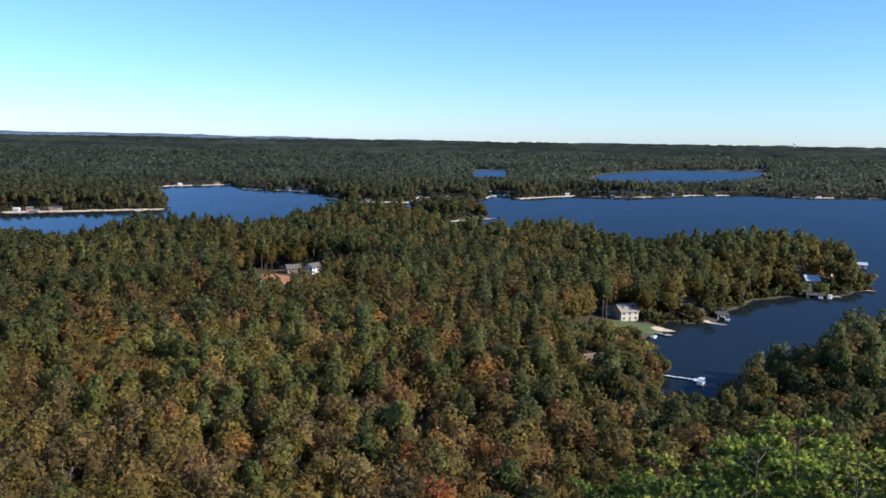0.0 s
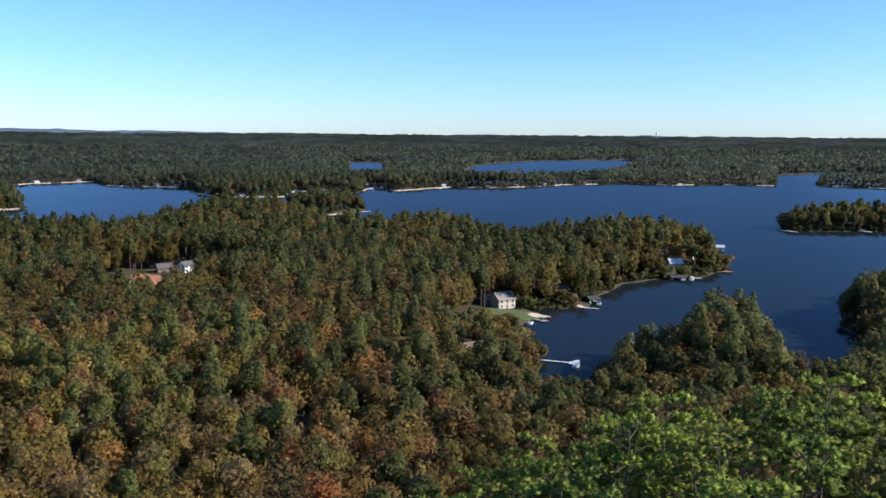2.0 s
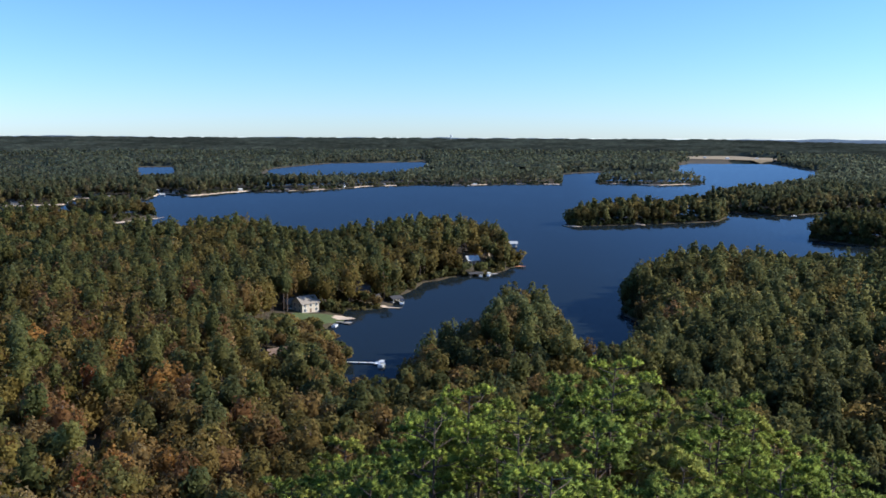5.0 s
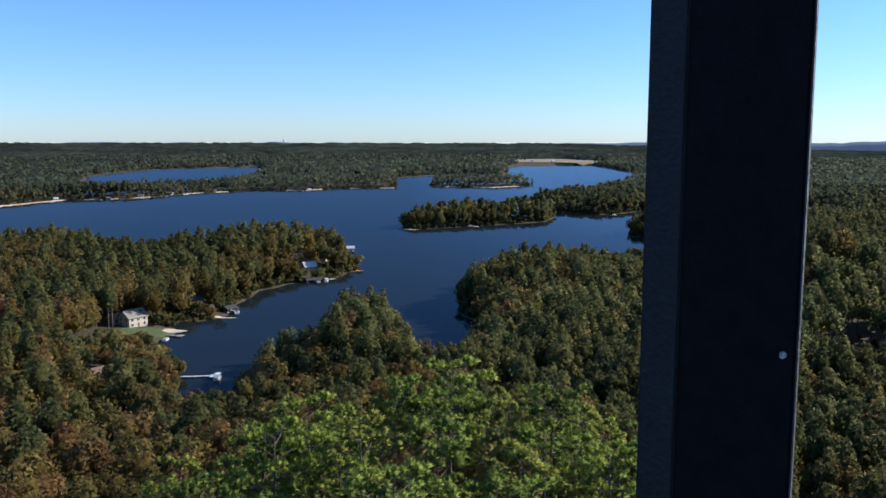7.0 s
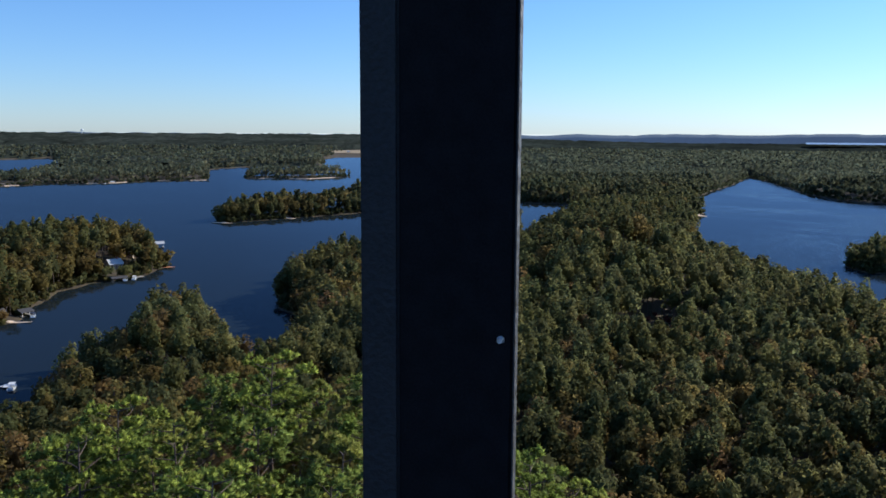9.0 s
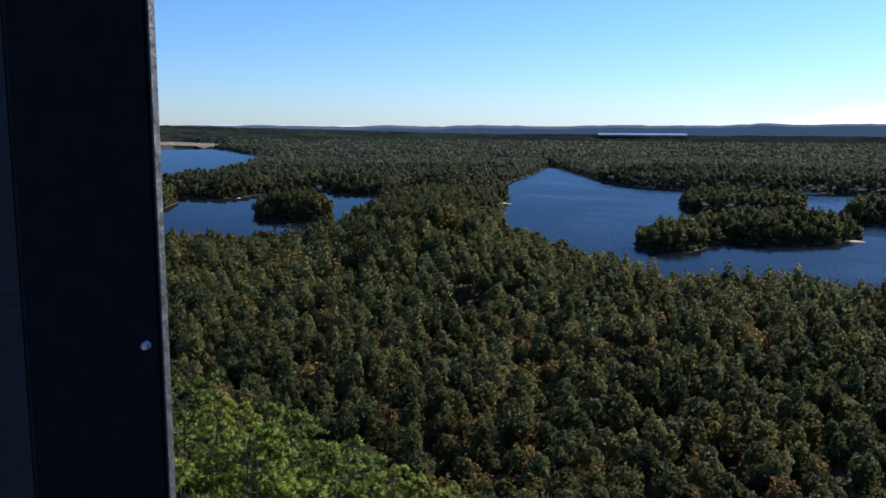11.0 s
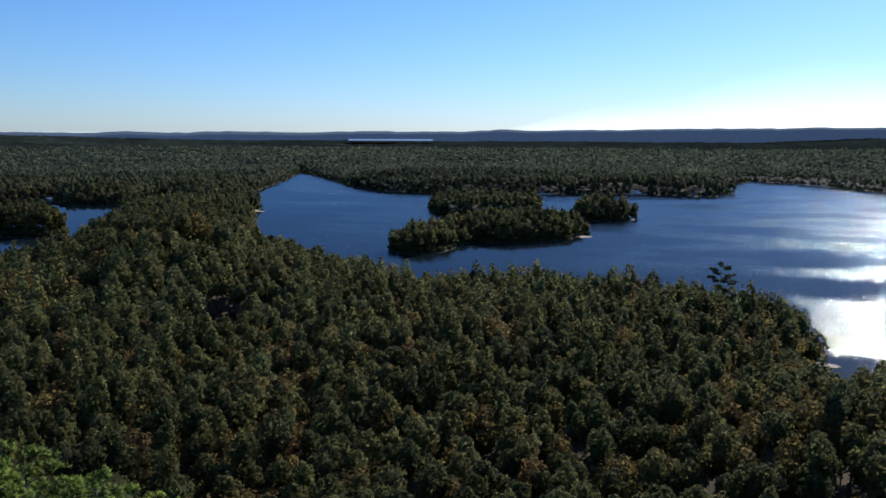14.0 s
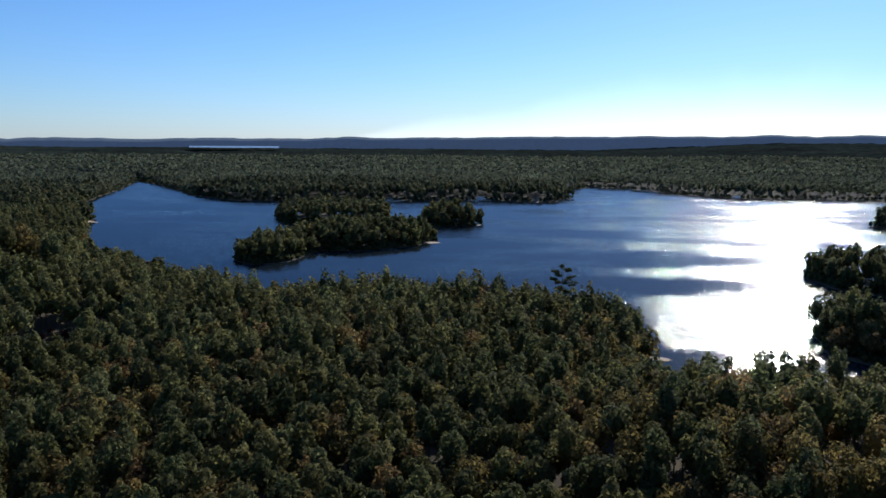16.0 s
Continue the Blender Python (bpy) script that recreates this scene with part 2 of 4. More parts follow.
ISLANDS = {
    "spit": [(-1.9, 1000), (-0.1, 929), (3.2, 980), (2.6, 1050), (0, 1070), (-2, 1050)],
    "far_islet": [(32.3, 1707), (36.7, 1672), (39.6, 1763), (38, 1850), (33, 1830)],
    "long_island": [(30.5, 896), (30.9, 862), (35.3, 897), (40.4, 957), (41.1, 1025), (38, 1030), (33, 960)],
    "dark_islet": [(45.9, 850), (46.2, 815), (50, 785), (51.3, 800), (51, 880), (47.5, 890)],
    "bay_island": [(72.1, 640), (73.5, 612), (75.8, 626), (76.5, 650), (77.7, 689), (80.4, 681), (84.1, 714), (85.7, 760), (84, 800), (80, 790), (76, 740), (73, 680)],
    "bay_island_back": [(74.8, 1029), (75, 923), (78, 900), (82, 930), (82.5, 1000), (78, 1060)],
    "bay_islet": [(84.5, 885), (84.9, 868), (87.9, 884), (88.8, 917), (87.9, 937), (85, 960)],
    "glare_islet": [(110.4, 430), (111.9, 388), (116, 372), (124, 380), (122, 420), (114, 428), (111.4, 445)],
    "glare_island": [(109.3, 614), (112.3, 562), (116, 545), (120, 560), (118, 610), (112, 630)],
    "glare_far_islet": [(113.2, 1029), (114.5, 1000), (118, 1000), (118, 1080), (114, 1080)],
}


def at(a, d, z=0.0):
    return Vector((d * math.sin(radians(a)), d * math.cos(radians(a)), z))


def outline(points):
    return np.array([at(a, d)[:2] for a, d in points])


WATERS = [outline(NEAR_WEST + NEAR_EAST + FAR_NORTH), outline(EAST_BAY)] + [outline(p) for p in POOLS]
LANDS = [outline(p) for p in ISLANDS.values()]


def lattice(ix, iy, seed):
    h = (ix.astype(np.int64) * 374761393 + iy.astype(np.int64) * 668265263 + seed * 974711) & 0x7FFFFFFF
    h = ((h ^ (h >> 13)) * 1274126177) & 0x7FFFFFFF
    return ((h ^ (h >> 16)) & 0xFFFF) / 65535.0


def vnoise(x, y, size, seed):
    """Smooth noise in -1..1 with features of that size in metres."""
    u, v = x / size, y / size
    i, j = np.floor(u), np.floor(v)
    fu, fv = u - i, v - j
    fu, fv = fu * fu * (3 - 2 * fu), fv * fv * (3 - 2 * fv)
    a, b, c, d = (lattice(i + p, j + q, seed) for p, q in ((0, 0), (1, 0), (0, 1), (1, 1)))
    return 2 * ((a * (1 - fu) + b * fu) * (1 - fv) + (c * (1 - fu) + d * fu) * fv) - 1


def inside(poly, x, y):
    r = np.zeros(len(x), bool)
    for (x0, y0), (x1, y1) in zip(poly, np.roll(poly, -1, 0)):
        if y0 != y1:
            r ^= ((y0 > y) != (y1 > y)) & (x < (x1 - x0) * (y - y0) / (y1 - y0) + x0)
    return r


def shore(x, y):
    """Metres from the shore: positive on land, negative on the lake."""
    x, y = x + 2.5 * vnoise(x, y, 45, 3) + 2 * vnoise(x, y, 13, 4), y + 2.5 * vnoise(x, y, 45, 5) + 2 * vnoise(x, y, 13, 6)
    wet = np.zeros(len(x), bool)
    for p in WATERS:
        wet |= inside(p, x, y)
    for p in LANDS:
        wet &= ~inside(p, x, y)
    best = np.full(len(x), 1e9)
    for p in WATERS + LANDS:
        for (x0, y0), (x1, y1) in zip(p, np.roll(p, -1, 0)):
            ex, ey = x1 - x0, y1 - y0
            k = np.clip(((x - x0) * ex + (y - y0) * ey) / (ex * ex + ey * ey), 0, 1)
            best = np.minimum(best, (x - x0 - k * ex) ** 2 + (y - y0 - k * ey) ** 2)
    return np.where(wet, -1, 1) * np.sqrt(best)


# heading, distance and radius of the wider sand beaches
BEACHES = [(1.5, 955, 40), (14.8, 300, 14), (15.2, 415, 16), (31, 868, 25), (35.5, 899, 25), (88.4, 912, 30), (85.5, 757, 25), (77.5, 686, 20),
           (100.5, 352, 16), (100.0, 325, 10), (63.4, 1012, 20), (27.3, 586, 15), (38, 1680, 40), (-20, 1074, 60),
           (5, 1330, 60), (9, 1420, 60), (26, 1630, 60), (-4.5, 1206, 60)]


def mound(x, y, a, d, ra, rd, h):
    """A hill with its top at heading a and distance d; ra across and rd along the line of sight."""
    c, n = at(a, d), at(a, 1)
    along, across = (x - c.x) * n.x + (y - c.y) * n.y, (x - c.x) * n.y - (y - c.y) * n.x
    return h * np.exp(-((along / rd) ** 2 + (across / ra) ** 2))


def ground_height(x, y, s=None):
    s = shore(x, y) if s is None else s
    d = np.hypot(x, y)
    cap = 5 + 3 * vnoise(x, y, 160, 11) + 2.5 * vnoise(x, y, 420, 12)
    slope = np.full(len(x), 0.8)
    for ca, cd, r in BEACHES:
        c = at(ca, cd)
        slope = np.minimum(slope, 0.12 + 0.68 * np.clip(np.hypot(x - c.x, y - c.y) / r - 0.5, 0, 1))
    cap = cap * np.where(d > 1500, 0.45, 1.0)
    land = np.minimum(s * slope, 0.8) + cap * (1 - np.exp(-np.maximum(s - 2, 0) / 60))
    hill = mound(x, y, 0, 0, 75, 75, 44) + mound(x, y, 34, 75, 46, 44, 32) + mound(x, y, 57.6, 455, 40, 85, 25) + mound(x, y, 28.6, 305, 38, 50, 13.5) + mound(x, y, -4.5, 700, 70, 60, 9) + mound(x, y, -20, 640, 90, 60, 5) + mound(x, y, 109, 195, 70, 42, 11) + mound(x, y, 17, 620, 90, 60, 5) + mound(x, y, 9, 640, 55, 50, 4) + mound(x, y, 21.5, 640, 35, 40, 4)
    land = land + hill * np.clip(s / 28, 0, 1)
    rise = np.clip((d - 3000) / 1900, 0, 1)
    east = np.clip((np.degrees(np.arctan2(x, y)) - 40) / 20, 0, 1)
    ridge_end = np.clip((np.degrees(np.arctan2(x, y)) - 96) / 12, 0, 1)
    land = land + rise * (70 - 42 * east + 50 * ridge_end)
    return np.where(s > 0, land, np.maximum(s * 0.25, -4.0))


def mesh_from(name, verts, faces, smooth=False):
    me = bpy.data.meshes.new(name)
    verts, faces = np.asarray(verts, np.float32), np.asarray(faces, np.int32)
    k = faces.shape[1]
    me.vertices.add(len(verts))
    me.vertices.foreach_set("co", verts.ravel())
    me.loops.add(faces.size)
    me.loops.foreach_set("vertex_index", faces.ravel())
    me.polygons.add(len(faces))
    me.polygons.foreach_set("loop_start", np.arange(0, faces.size, k, dtype=np.int32))
    me.polygons.foreach_set("loop_total", np.full(len(faces), k, np.int32))
    if smooth:
        me.polygons.foreach_set("use_smooth", np.ones(len(faces), bool))
    me.update(calc_edges=True)
    return me


def colour_mesh(me, colours):
    a = me.attributes.new("leaf_colour", "FLOAT_COLOR", "POINT")
    c = np.ones((len(colours), 4), np.float32)
    c[:, :3] = colours
    a.data.foreach_set("color", c.ravel())


def soften(me, normals):
    """Rounded shading normals for crowns of small leaf clumps."""
    me.polygons.foreach_set("use_smooth", np.ones(len(me.polygons), bool))
    a = me.attributes.new("custom_normal", "FLOAT_VECTOR", "POINT")
    a.data.foreach_set("vector", np.asarray(normals, np.float32).ravel())


def sheet(azs, ds, closed):
    A, D = np.meshgrid(np.radians(azs), ds)
    n, m = len(azs), len(ds)
    i = np.arange(m - 1)[:, None] * n + np.arange(n if closed else n - 1)[None]
    j = np.arange(m - 1)[:, None] * n + (np.arange(1, n + 1) % n if closed else np.arange(1, n))[None]
    f = np.stack([i, i + n, j + n, j], -1).reshape(-1, 4)
    return (D * np.sin(A)).ravel(), (D * np.cos(A)).ravel(), f


def steps(*spans):
    out = []
    for a, b, k in spans:
        n = max(2, int(math.log(b / a) / math.log(1 + k)))
        out.extend(np.geomspace(a, b, n, endpoint=False))
    return np.array(out + [spans[-1][1]])


SECTOR = (-34.0, 121.0)
azs = np.concatenate([np.arange(SECTOR[0], SECTOR[1], 0.45), np.arange(SECTOR[1], SECTOR[0] + 360, 4.0)])
x, y, f = sheet(azs, steps((0.05, 1.5, 0.8), (1.5, 200, 0.09), (200, 1200, 0.0105), (1200, 1800, 0.009), (1800, 4950, 0.03)), True)
z = ground_height(x, y)
ground = new("ground", mesh_from("ground", np.stack([x, y, z], 1), f, True))
ground.data.materials.append(GROUND)
tagged(ground, "brown forest floor with pale sandy shores, reaching to the horizon", "ground", kind="structure")

x, y, f = sheet(np.arange(-180, 180, 6.0), np.array([100, 300, 700, 1500, 4950.0]), True)
water = new("water", mesh_from("water", np.stack([x, y, 0 * x], 1), f))
water.data.materials.append(WATER)
tagged(water, "deep blue rippled lake water glittering under the sun", "lake", kind="structure")

# ---- woods ----
PINE = [(0.106, 0.106, 0.033), (0.082, 0.088, 0.03), (0.128, 0.12, 0.036), (0.094, 0.097, 0.036), (0.115, 0.105, 0.034)]
BROAD = [(0.139, 0.106, 0.027), (0.124, 0.099, 0.027), (0.158, 0.113, 0.032), (0.141, 0.095, 0.032), (0.163, 0.105, 0.034), (0.148, 0.089, 0.036), (0.161, 0.087, 0.034), (0.203, 0.111, 0.030), (0.203, 0.083, 0.028)]
# heading, distance, radius of the openings in the woods
CLEAR = [(12.9, 413, 11), (14.2, 412, 10), (12.9, 401, 8), (13.6, 396, 7), (15.0, 409, 8), (10.9, 320, 8), (16.2, 454, 4), (17.4, 446, 6), (18.4, 446, 5), (24.1, 566, 11), (24.1, 552, 8), (25.0, 580, 7),
         (24.6, 606, 7), (27.1, 690, 14), (27.2, 670, 13), (27.2, 648, 13), (27.2, 626, 12), (27.3, 606, 11), (10.9, 312, 6), (2.5, 978, 15), (1.4, 955, 8), (-11.7, 502, 13), (-11.7, 486, 12), (-11.8, 470, 11), (-11.9, 457, 9), (-10.4, 520, 10), (-10.2, 505, 9), (-8.9, 516, 9), (-8.9, 501, 9), (-6.2, 402, 6), (-6.2, 391, 6), (0.6, 935, 7), (2.9, 968, 10), (1.4, 300, 5), (3.0, 278, 5), (59.2, 432, 8), (60.0, 343, 9), (61.0, 345, 9), (62.2, 347, 8), (63.2, 350, 6)]
# far cottages: heading, distance, wall and roof; docks: heading, distance, turn
FAR_COTTAGES = [(-27.2, 1072, "w", "t"), (-26.5, 1072, "r", "g"), (-25.2, 1072, "r", "g"), (-24.9, 1072, "t", "d"), (-17.6, 1596, "w", "t"),
                (-15.2, 1620, "t", "g"), (-10.6, 1460, "w", "g"), (-9.6, 1440, "t", "d"), (-7.4, 1250, "t", "g"), (-5.2, 1206, "w", "g"), (-1.6, 1315, "w", "g"), (-0.6, 1310, "r", "g"),
                (0.2, 1290, "t", "g"), (3.1, 1400, "w", "t"), (3.7, 1385, "t", "g"), (4.3, 1360, "w", "g"), (8.4, 1420, "w", "t"), (11.6, 1422, "r", "d"),
                (13.4, 1440, "t", "g"), (15.2, 1490, "w", "g"), (18.0, 1560, "t", "g"), (50.3, 1175, "w", "t"), (82.4, 1248, "t", "g"), (88.6, 1283, "w", "t"), (92.4, 1268, "t", "g"),
                (94.3, 1310, "w", "g"), (105.5, 1445, "w", "t"), (40.8, 3330, "w", "t"), (42.6, 3360, "w", "t"), (39.4, 3340, "t", "t")]


def bank(a, d, inland):
    """The distance along a heading at which the far shore lies that many metres behind."""
    ds = np.arange(d - 70, d + 90, 2.0)
    q = [at(a, k) for k in ds]
    s = shore(np.array([p.x for p in q]), np.array([p.y for p in q]))
    ok = np.where((s[1:] > inland) & (s[:-1] <= inland))[0]
    return float(ds[ok[0] + 1]) if len(ok) else d


# sandy tips and banks: heading, distance, half width across and along the line of sight
SANDS = [(100.5, 354, 3, 9), (100.05, 327, 3, 7), (88.4, 906, 10, 5), (85.4, 741, 7, 6), (76.9, 681, 6, 5), (63.2, 981, 9, 4),
         (17.9, 438.5, 11, 1.3), (30.9, 866, 12, 3), (35.4, 899, 9, 3)]
CLEAR += [(a, d, min(w, l) + 1.5) for a, d, w, l in SANDS]
FAR_COTTAGES = [(a, d if d > 3000 else bank(a, d, 9), w, r) for a, d, w, r in FAR_COTTAGES]
CLEAR += [(a, d - 3, 6.5) for a, d, w, r in FAR_COTTAGES]

# heading, distance, radius and share of the height where the trees stay low
LOW = [(12.6, 345, 34, 0.4), (13.2, 385, 22, 0.24), (-10.8, 474, 38, 0.2), (-11.6, 428, 24, 0.32), (-6.2, 385, 12, 0.42), (24.3, 552, 14, 0.42), (11, 300, 18, 0.5), (59.2, 415, 12, 0.45), (17, 437, 10, 0.4), (60.6, 318, 16, 0.45), (45, 545, 65, 0.84), (51, 575, 80, 0.82), (79, 700, 130, 0.85), (78, 960, 70, 0.85), (2, 690, 50, 0.78), (-8.3, 503, 30, 0.22), (-9.2, 476, 22, 0.25), (-7.0, 466, 20, 0.5)]
FIELDS = [(40.5, 3390, 140), (43.0, 3370, 80), (38.4, 3330, 70), (40.2, 3300, 80), (41.6, 3300, 60)]


def ball():
    """Corners and faces of a twenty-sided ball."""
    g = (1 + math.sqrt(5)) / 2
    v = np.array([(0, a, b * g) for a in (-1, 1) for b in (-1, 1)])
    v = np.concatenate([v, v[:, [2, 0, 1]], v[:, [1, 2, 0]]]) / math.sqrt(1 + g * g)
    near = np.linalg.norm(v[:, None] - v[None], axis=2) < 1.2
    f = [t for t in itertools.combinations(range(12), 3) if near[t[0], t[1]] and near[t[1], t[2]] and near[t[0], t[2]]]
    t = v[np.array(f)]
    turned = np.einsum("ij,ij->i", np.cross(t[:, 1] - t[:, 0], t[:, 2] - t[:, 0]), t.mean(1)) < 0
    return np.where(turned[:, None, None], t[:, ::-1], t)


def crown_template(rng, n, kind, size):
    """A crown of height 1 and radius 1: a dense heart and n leaf clumps over rounded lobes; corners, clump offsets, rounded normals and shade of each clump."""
    k = 6 if n < 60 else 10 if n < 200 else 15
    mid, half = (np.array([0, 0, 0.7]), 0.29) if kind == "pine" else (np.array([0, 0, 0.58]), 0.4)
    c = rng.normal(size=(k, 3)) + np.array([0, 0, 0.45])
    c /= np.linalg.norm(c, axis=1)[:, None]
    c *= rng.uniform(0.42, 0.9, (k, 1))
    rad = rng.uniform(0.2, 0.5, k)
    c, rad = np.vstack([c, [[0, 0, 0.1]]]), np.append(rad, 0.62)
    tint = rng.uniform(0.86, 1.14, k + 1)

    def place(q):
        q = q * np.array([1, 1, half])
        if kind == "pine":
            q[..., :2] *= 1 - 0.26 * np.clip((q[..., 2:] / half + 0.1), 0, 1)
        return q + mid

    pick = rng.choice(k + 1, 12 * n, p=rad ** 2 / (rad ** 2).sum())
    u = rng.normal(size=(12 * n, 3))
    u /= np.linalg.norm(u, axis=1)[:, None]
    q = c[pick] + u * rad[pick][:, None]
    hidden = (np.linalg.norm(q[:, None] - c[None], axis=2) < 0.93 * rad[None]).any(1)
    ok = np.where(~hidden & (q[:, 2] > -0.62))[0][:n]
    u, q, pick, n = u[ok], q[ok] + u[ok] * rng.uniform(-0.12, 0.14, (len(ok), 1)), pick[ok], len(ok)
    nrm = u + rng.normal(scale=0.33, size=(n, 3))
    nrm /= np.linalg.norm(nrm, axis=1)[:, None]
    t1 = np.cross(nrm, rng.normal(size=(n, 3)))
    t1 /= np.linalg.norm(t1, axis=1)[:, None]
    t2 = np.cross(nrm, t1)
    sz = size * rng.uniform(0.6, 1.35, (n, 1))
    tri = np.stack([t1 * sz, (-0.5 * t1 + 0.8 * t2) * sz, (-0.5 * t1 - 0.8 * t2) * sz], 1)
    out = q / np.linalg.norm(q, axis=1)[:, None]
    soft = 0.6 * u + 0.35 * out + rng.normal(scale=0.24, size=(n, 3)) + np.array([0, 0, 0.22])
    p, soft, shade = np.repeat(place(q)[:, None], 3, 1), np.repeat(soft[:, None], 3, 1), tint[pick] * rng.uniform(0.74, 1.26, n)
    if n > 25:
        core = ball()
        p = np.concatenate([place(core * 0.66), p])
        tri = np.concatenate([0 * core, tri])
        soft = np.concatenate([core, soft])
        # heart slightly darker: shade inside the crown put into its colour
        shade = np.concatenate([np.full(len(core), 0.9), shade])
    return p, tri, soft / np.linalg.norm(soft, axis=2)[..., None], shade


# bare pale banks of the far shores: first and last heading, distance
BANKS = [(-28, -18.5, 1073), (-18.6, -16.8, 1600), (-16.2, -14.4, 1625), (-13.6, -12.2, 1500), (-11.4, -9.2, 1450), (-8.4, -7.2, 1270), (-5.8, -2.4, 1206), (-1.9, -0.2, 1315),
         (0.2, 2.2, 1290), (2.9, 4.3, 1390), (4.8, 9.0, 1340), (10.0, 10.6, 1422), (11.6, 12.2, 1422), (12.9, 14.0, 1440), (16.0, 17.3, 1520), (18.1, 18.9, 1570), (22.7, 23.4, 1590),
         (24.0, 25.1, 1610), (27.0, 27.8, 1645), (29.0, 30.0, 1650), (33.4, 34.4, 1700), (35.4, 38.6, 1690), (82.0, 83.4, 1247), (88.0, 89.4, 1283), (98.5, 100.5, 1610)]


def scatter(rng, spacing, d0, d1, a0, a1, margin):
    """Jittered places on land between two distances and headings, with their distance from the shore."""
    g = np.arange(-d1, d1 + spacing, spacing)
    X, Y = np.meshgrid(g, g)
    x, y = X.ravel(), Y.ravel()
    x, y = x + rng.uniform(-0.42, 0.42, len(x)) * spacing, y + rng.uniform(-0.42, 0.42, len(x)) * spacing
    d, a = np.hypot(x, y), (np.degrees(np.arctan2(x, y)) - a0) % 360
    k = (d >= d0) & (d < d1) & (a < a1 - a0)
    x, y = x[k], y[k]
    s = shore(x, y)
    k = (s > margin) & (rng.uniform(size=len(s)) > 0.06)
    a, d = np.degrees(np.arctan2(x, y)), np.hypot(x, y)
    for a0, a1, d0 in BANKS:
        k &= ~((a > a0) & (a < a1) & (np.abs(d - d0) < 110) & (s < 5.5))
    for ca, cd, r in CLEAR + FIELDS:
        c = at(ca, cd)
        k &= np.hypot(x - c.x, y - c.y) > r
    return x[k], y[k], s[k]


def tree_kinds(rng, x, y):
    """Pine or broadleaf, and the colour: more autumn colour in the west, more pine in the east."""
    a = np.degrees(np.arctan2(x, y))
    d = np.hypot(x, y)
    share = np.clip(0.22 + 0.6 * np.clip((a - 38) / 30, 0, 1) + 0.25 * np.clip((d - 380) / 200, 0, 1) + 0.35 * vnoise(x, y, 60, 21), 0.06, 0.95)
    for ca, cd, r in ((28, 300, 55), (45, 300, 90)):
        c = at(ca, cd)
        share = share + 0.35 * np.exp(-((x - c.x) ** 2 + (y - c.y) ** 2) / r ** 2)
    share = share - 0.3 * np.clip((a - 88) / 8, 0, 1) * (np.hypot(x, y) < 400)
    pine = rng.uniform(size=len(x)) < share
    pc, bc = np.array(PINE), np.array(BROAD)
    red = np.clip(0.5 + 0.5 * vnoise(x, y, 55, 22), 0, 1)
    pick = np.clip((rng.uniform(size=len(x)) ** 1.9 * 0.8 + 0.32 * (red - 0.35)) * (1 - 0.45 * np.clip((d - 330) / 200, 0, 1)) * (1 - 0.35 * np.clip((a + 2) / 15, 0, 1)) * len(bc), 0, len(bc) - 1).astype(int)
    col = np.where(pine[:, None], pc[rng.integers(0, len(pc), len(x))], bc[pick])
    c = at(-19, 175)
    twiggy = (np.hypot(x - c.x, y - c.y) < 75) & (rng.uniform(size=len(x)) < 0.4)
    col = np.where((twiggy & ~pine)[:, None], np.array([0.15, 0.107, 0.045]), col)
    # distant crowns drift to blue-green: haze put into the leaf colour
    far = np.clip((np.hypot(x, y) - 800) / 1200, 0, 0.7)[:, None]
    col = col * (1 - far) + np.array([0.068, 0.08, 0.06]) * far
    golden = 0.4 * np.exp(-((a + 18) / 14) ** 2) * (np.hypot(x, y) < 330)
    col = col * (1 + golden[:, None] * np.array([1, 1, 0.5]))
    patch = 1 + 0.16 * vnoise(x, y, 90, 23) + 0.1 * vnoise(x, y, 35, 24)
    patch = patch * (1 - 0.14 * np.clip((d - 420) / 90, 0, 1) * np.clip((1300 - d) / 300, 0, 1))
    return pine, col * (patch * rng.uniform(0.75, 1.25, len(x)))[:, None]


def tree_sizes(rng, pine, s, d):
    """Heights and crown radii; the trees on the dry hill under the tower stay lower."""
    h = np.where(pine, rng.uniform(21.5, 26.5, len(pine)), rng.uniform(18, 23.5, len(pine)))
    h *= np.clip(0.7 + s / 40, 0.7, 1.0) * rng.uniform(0.82, 1.07, len(h)) * np.interp(d, [150, 420], [0.74, 1.0])
    return h, np.where(pine, rng.uniform(3.0, 4.5, len(pine)), rng.uniform(3.4, 5.5, len(pine))) * np.interp(d, [150, 420], [0.9, 1.08])


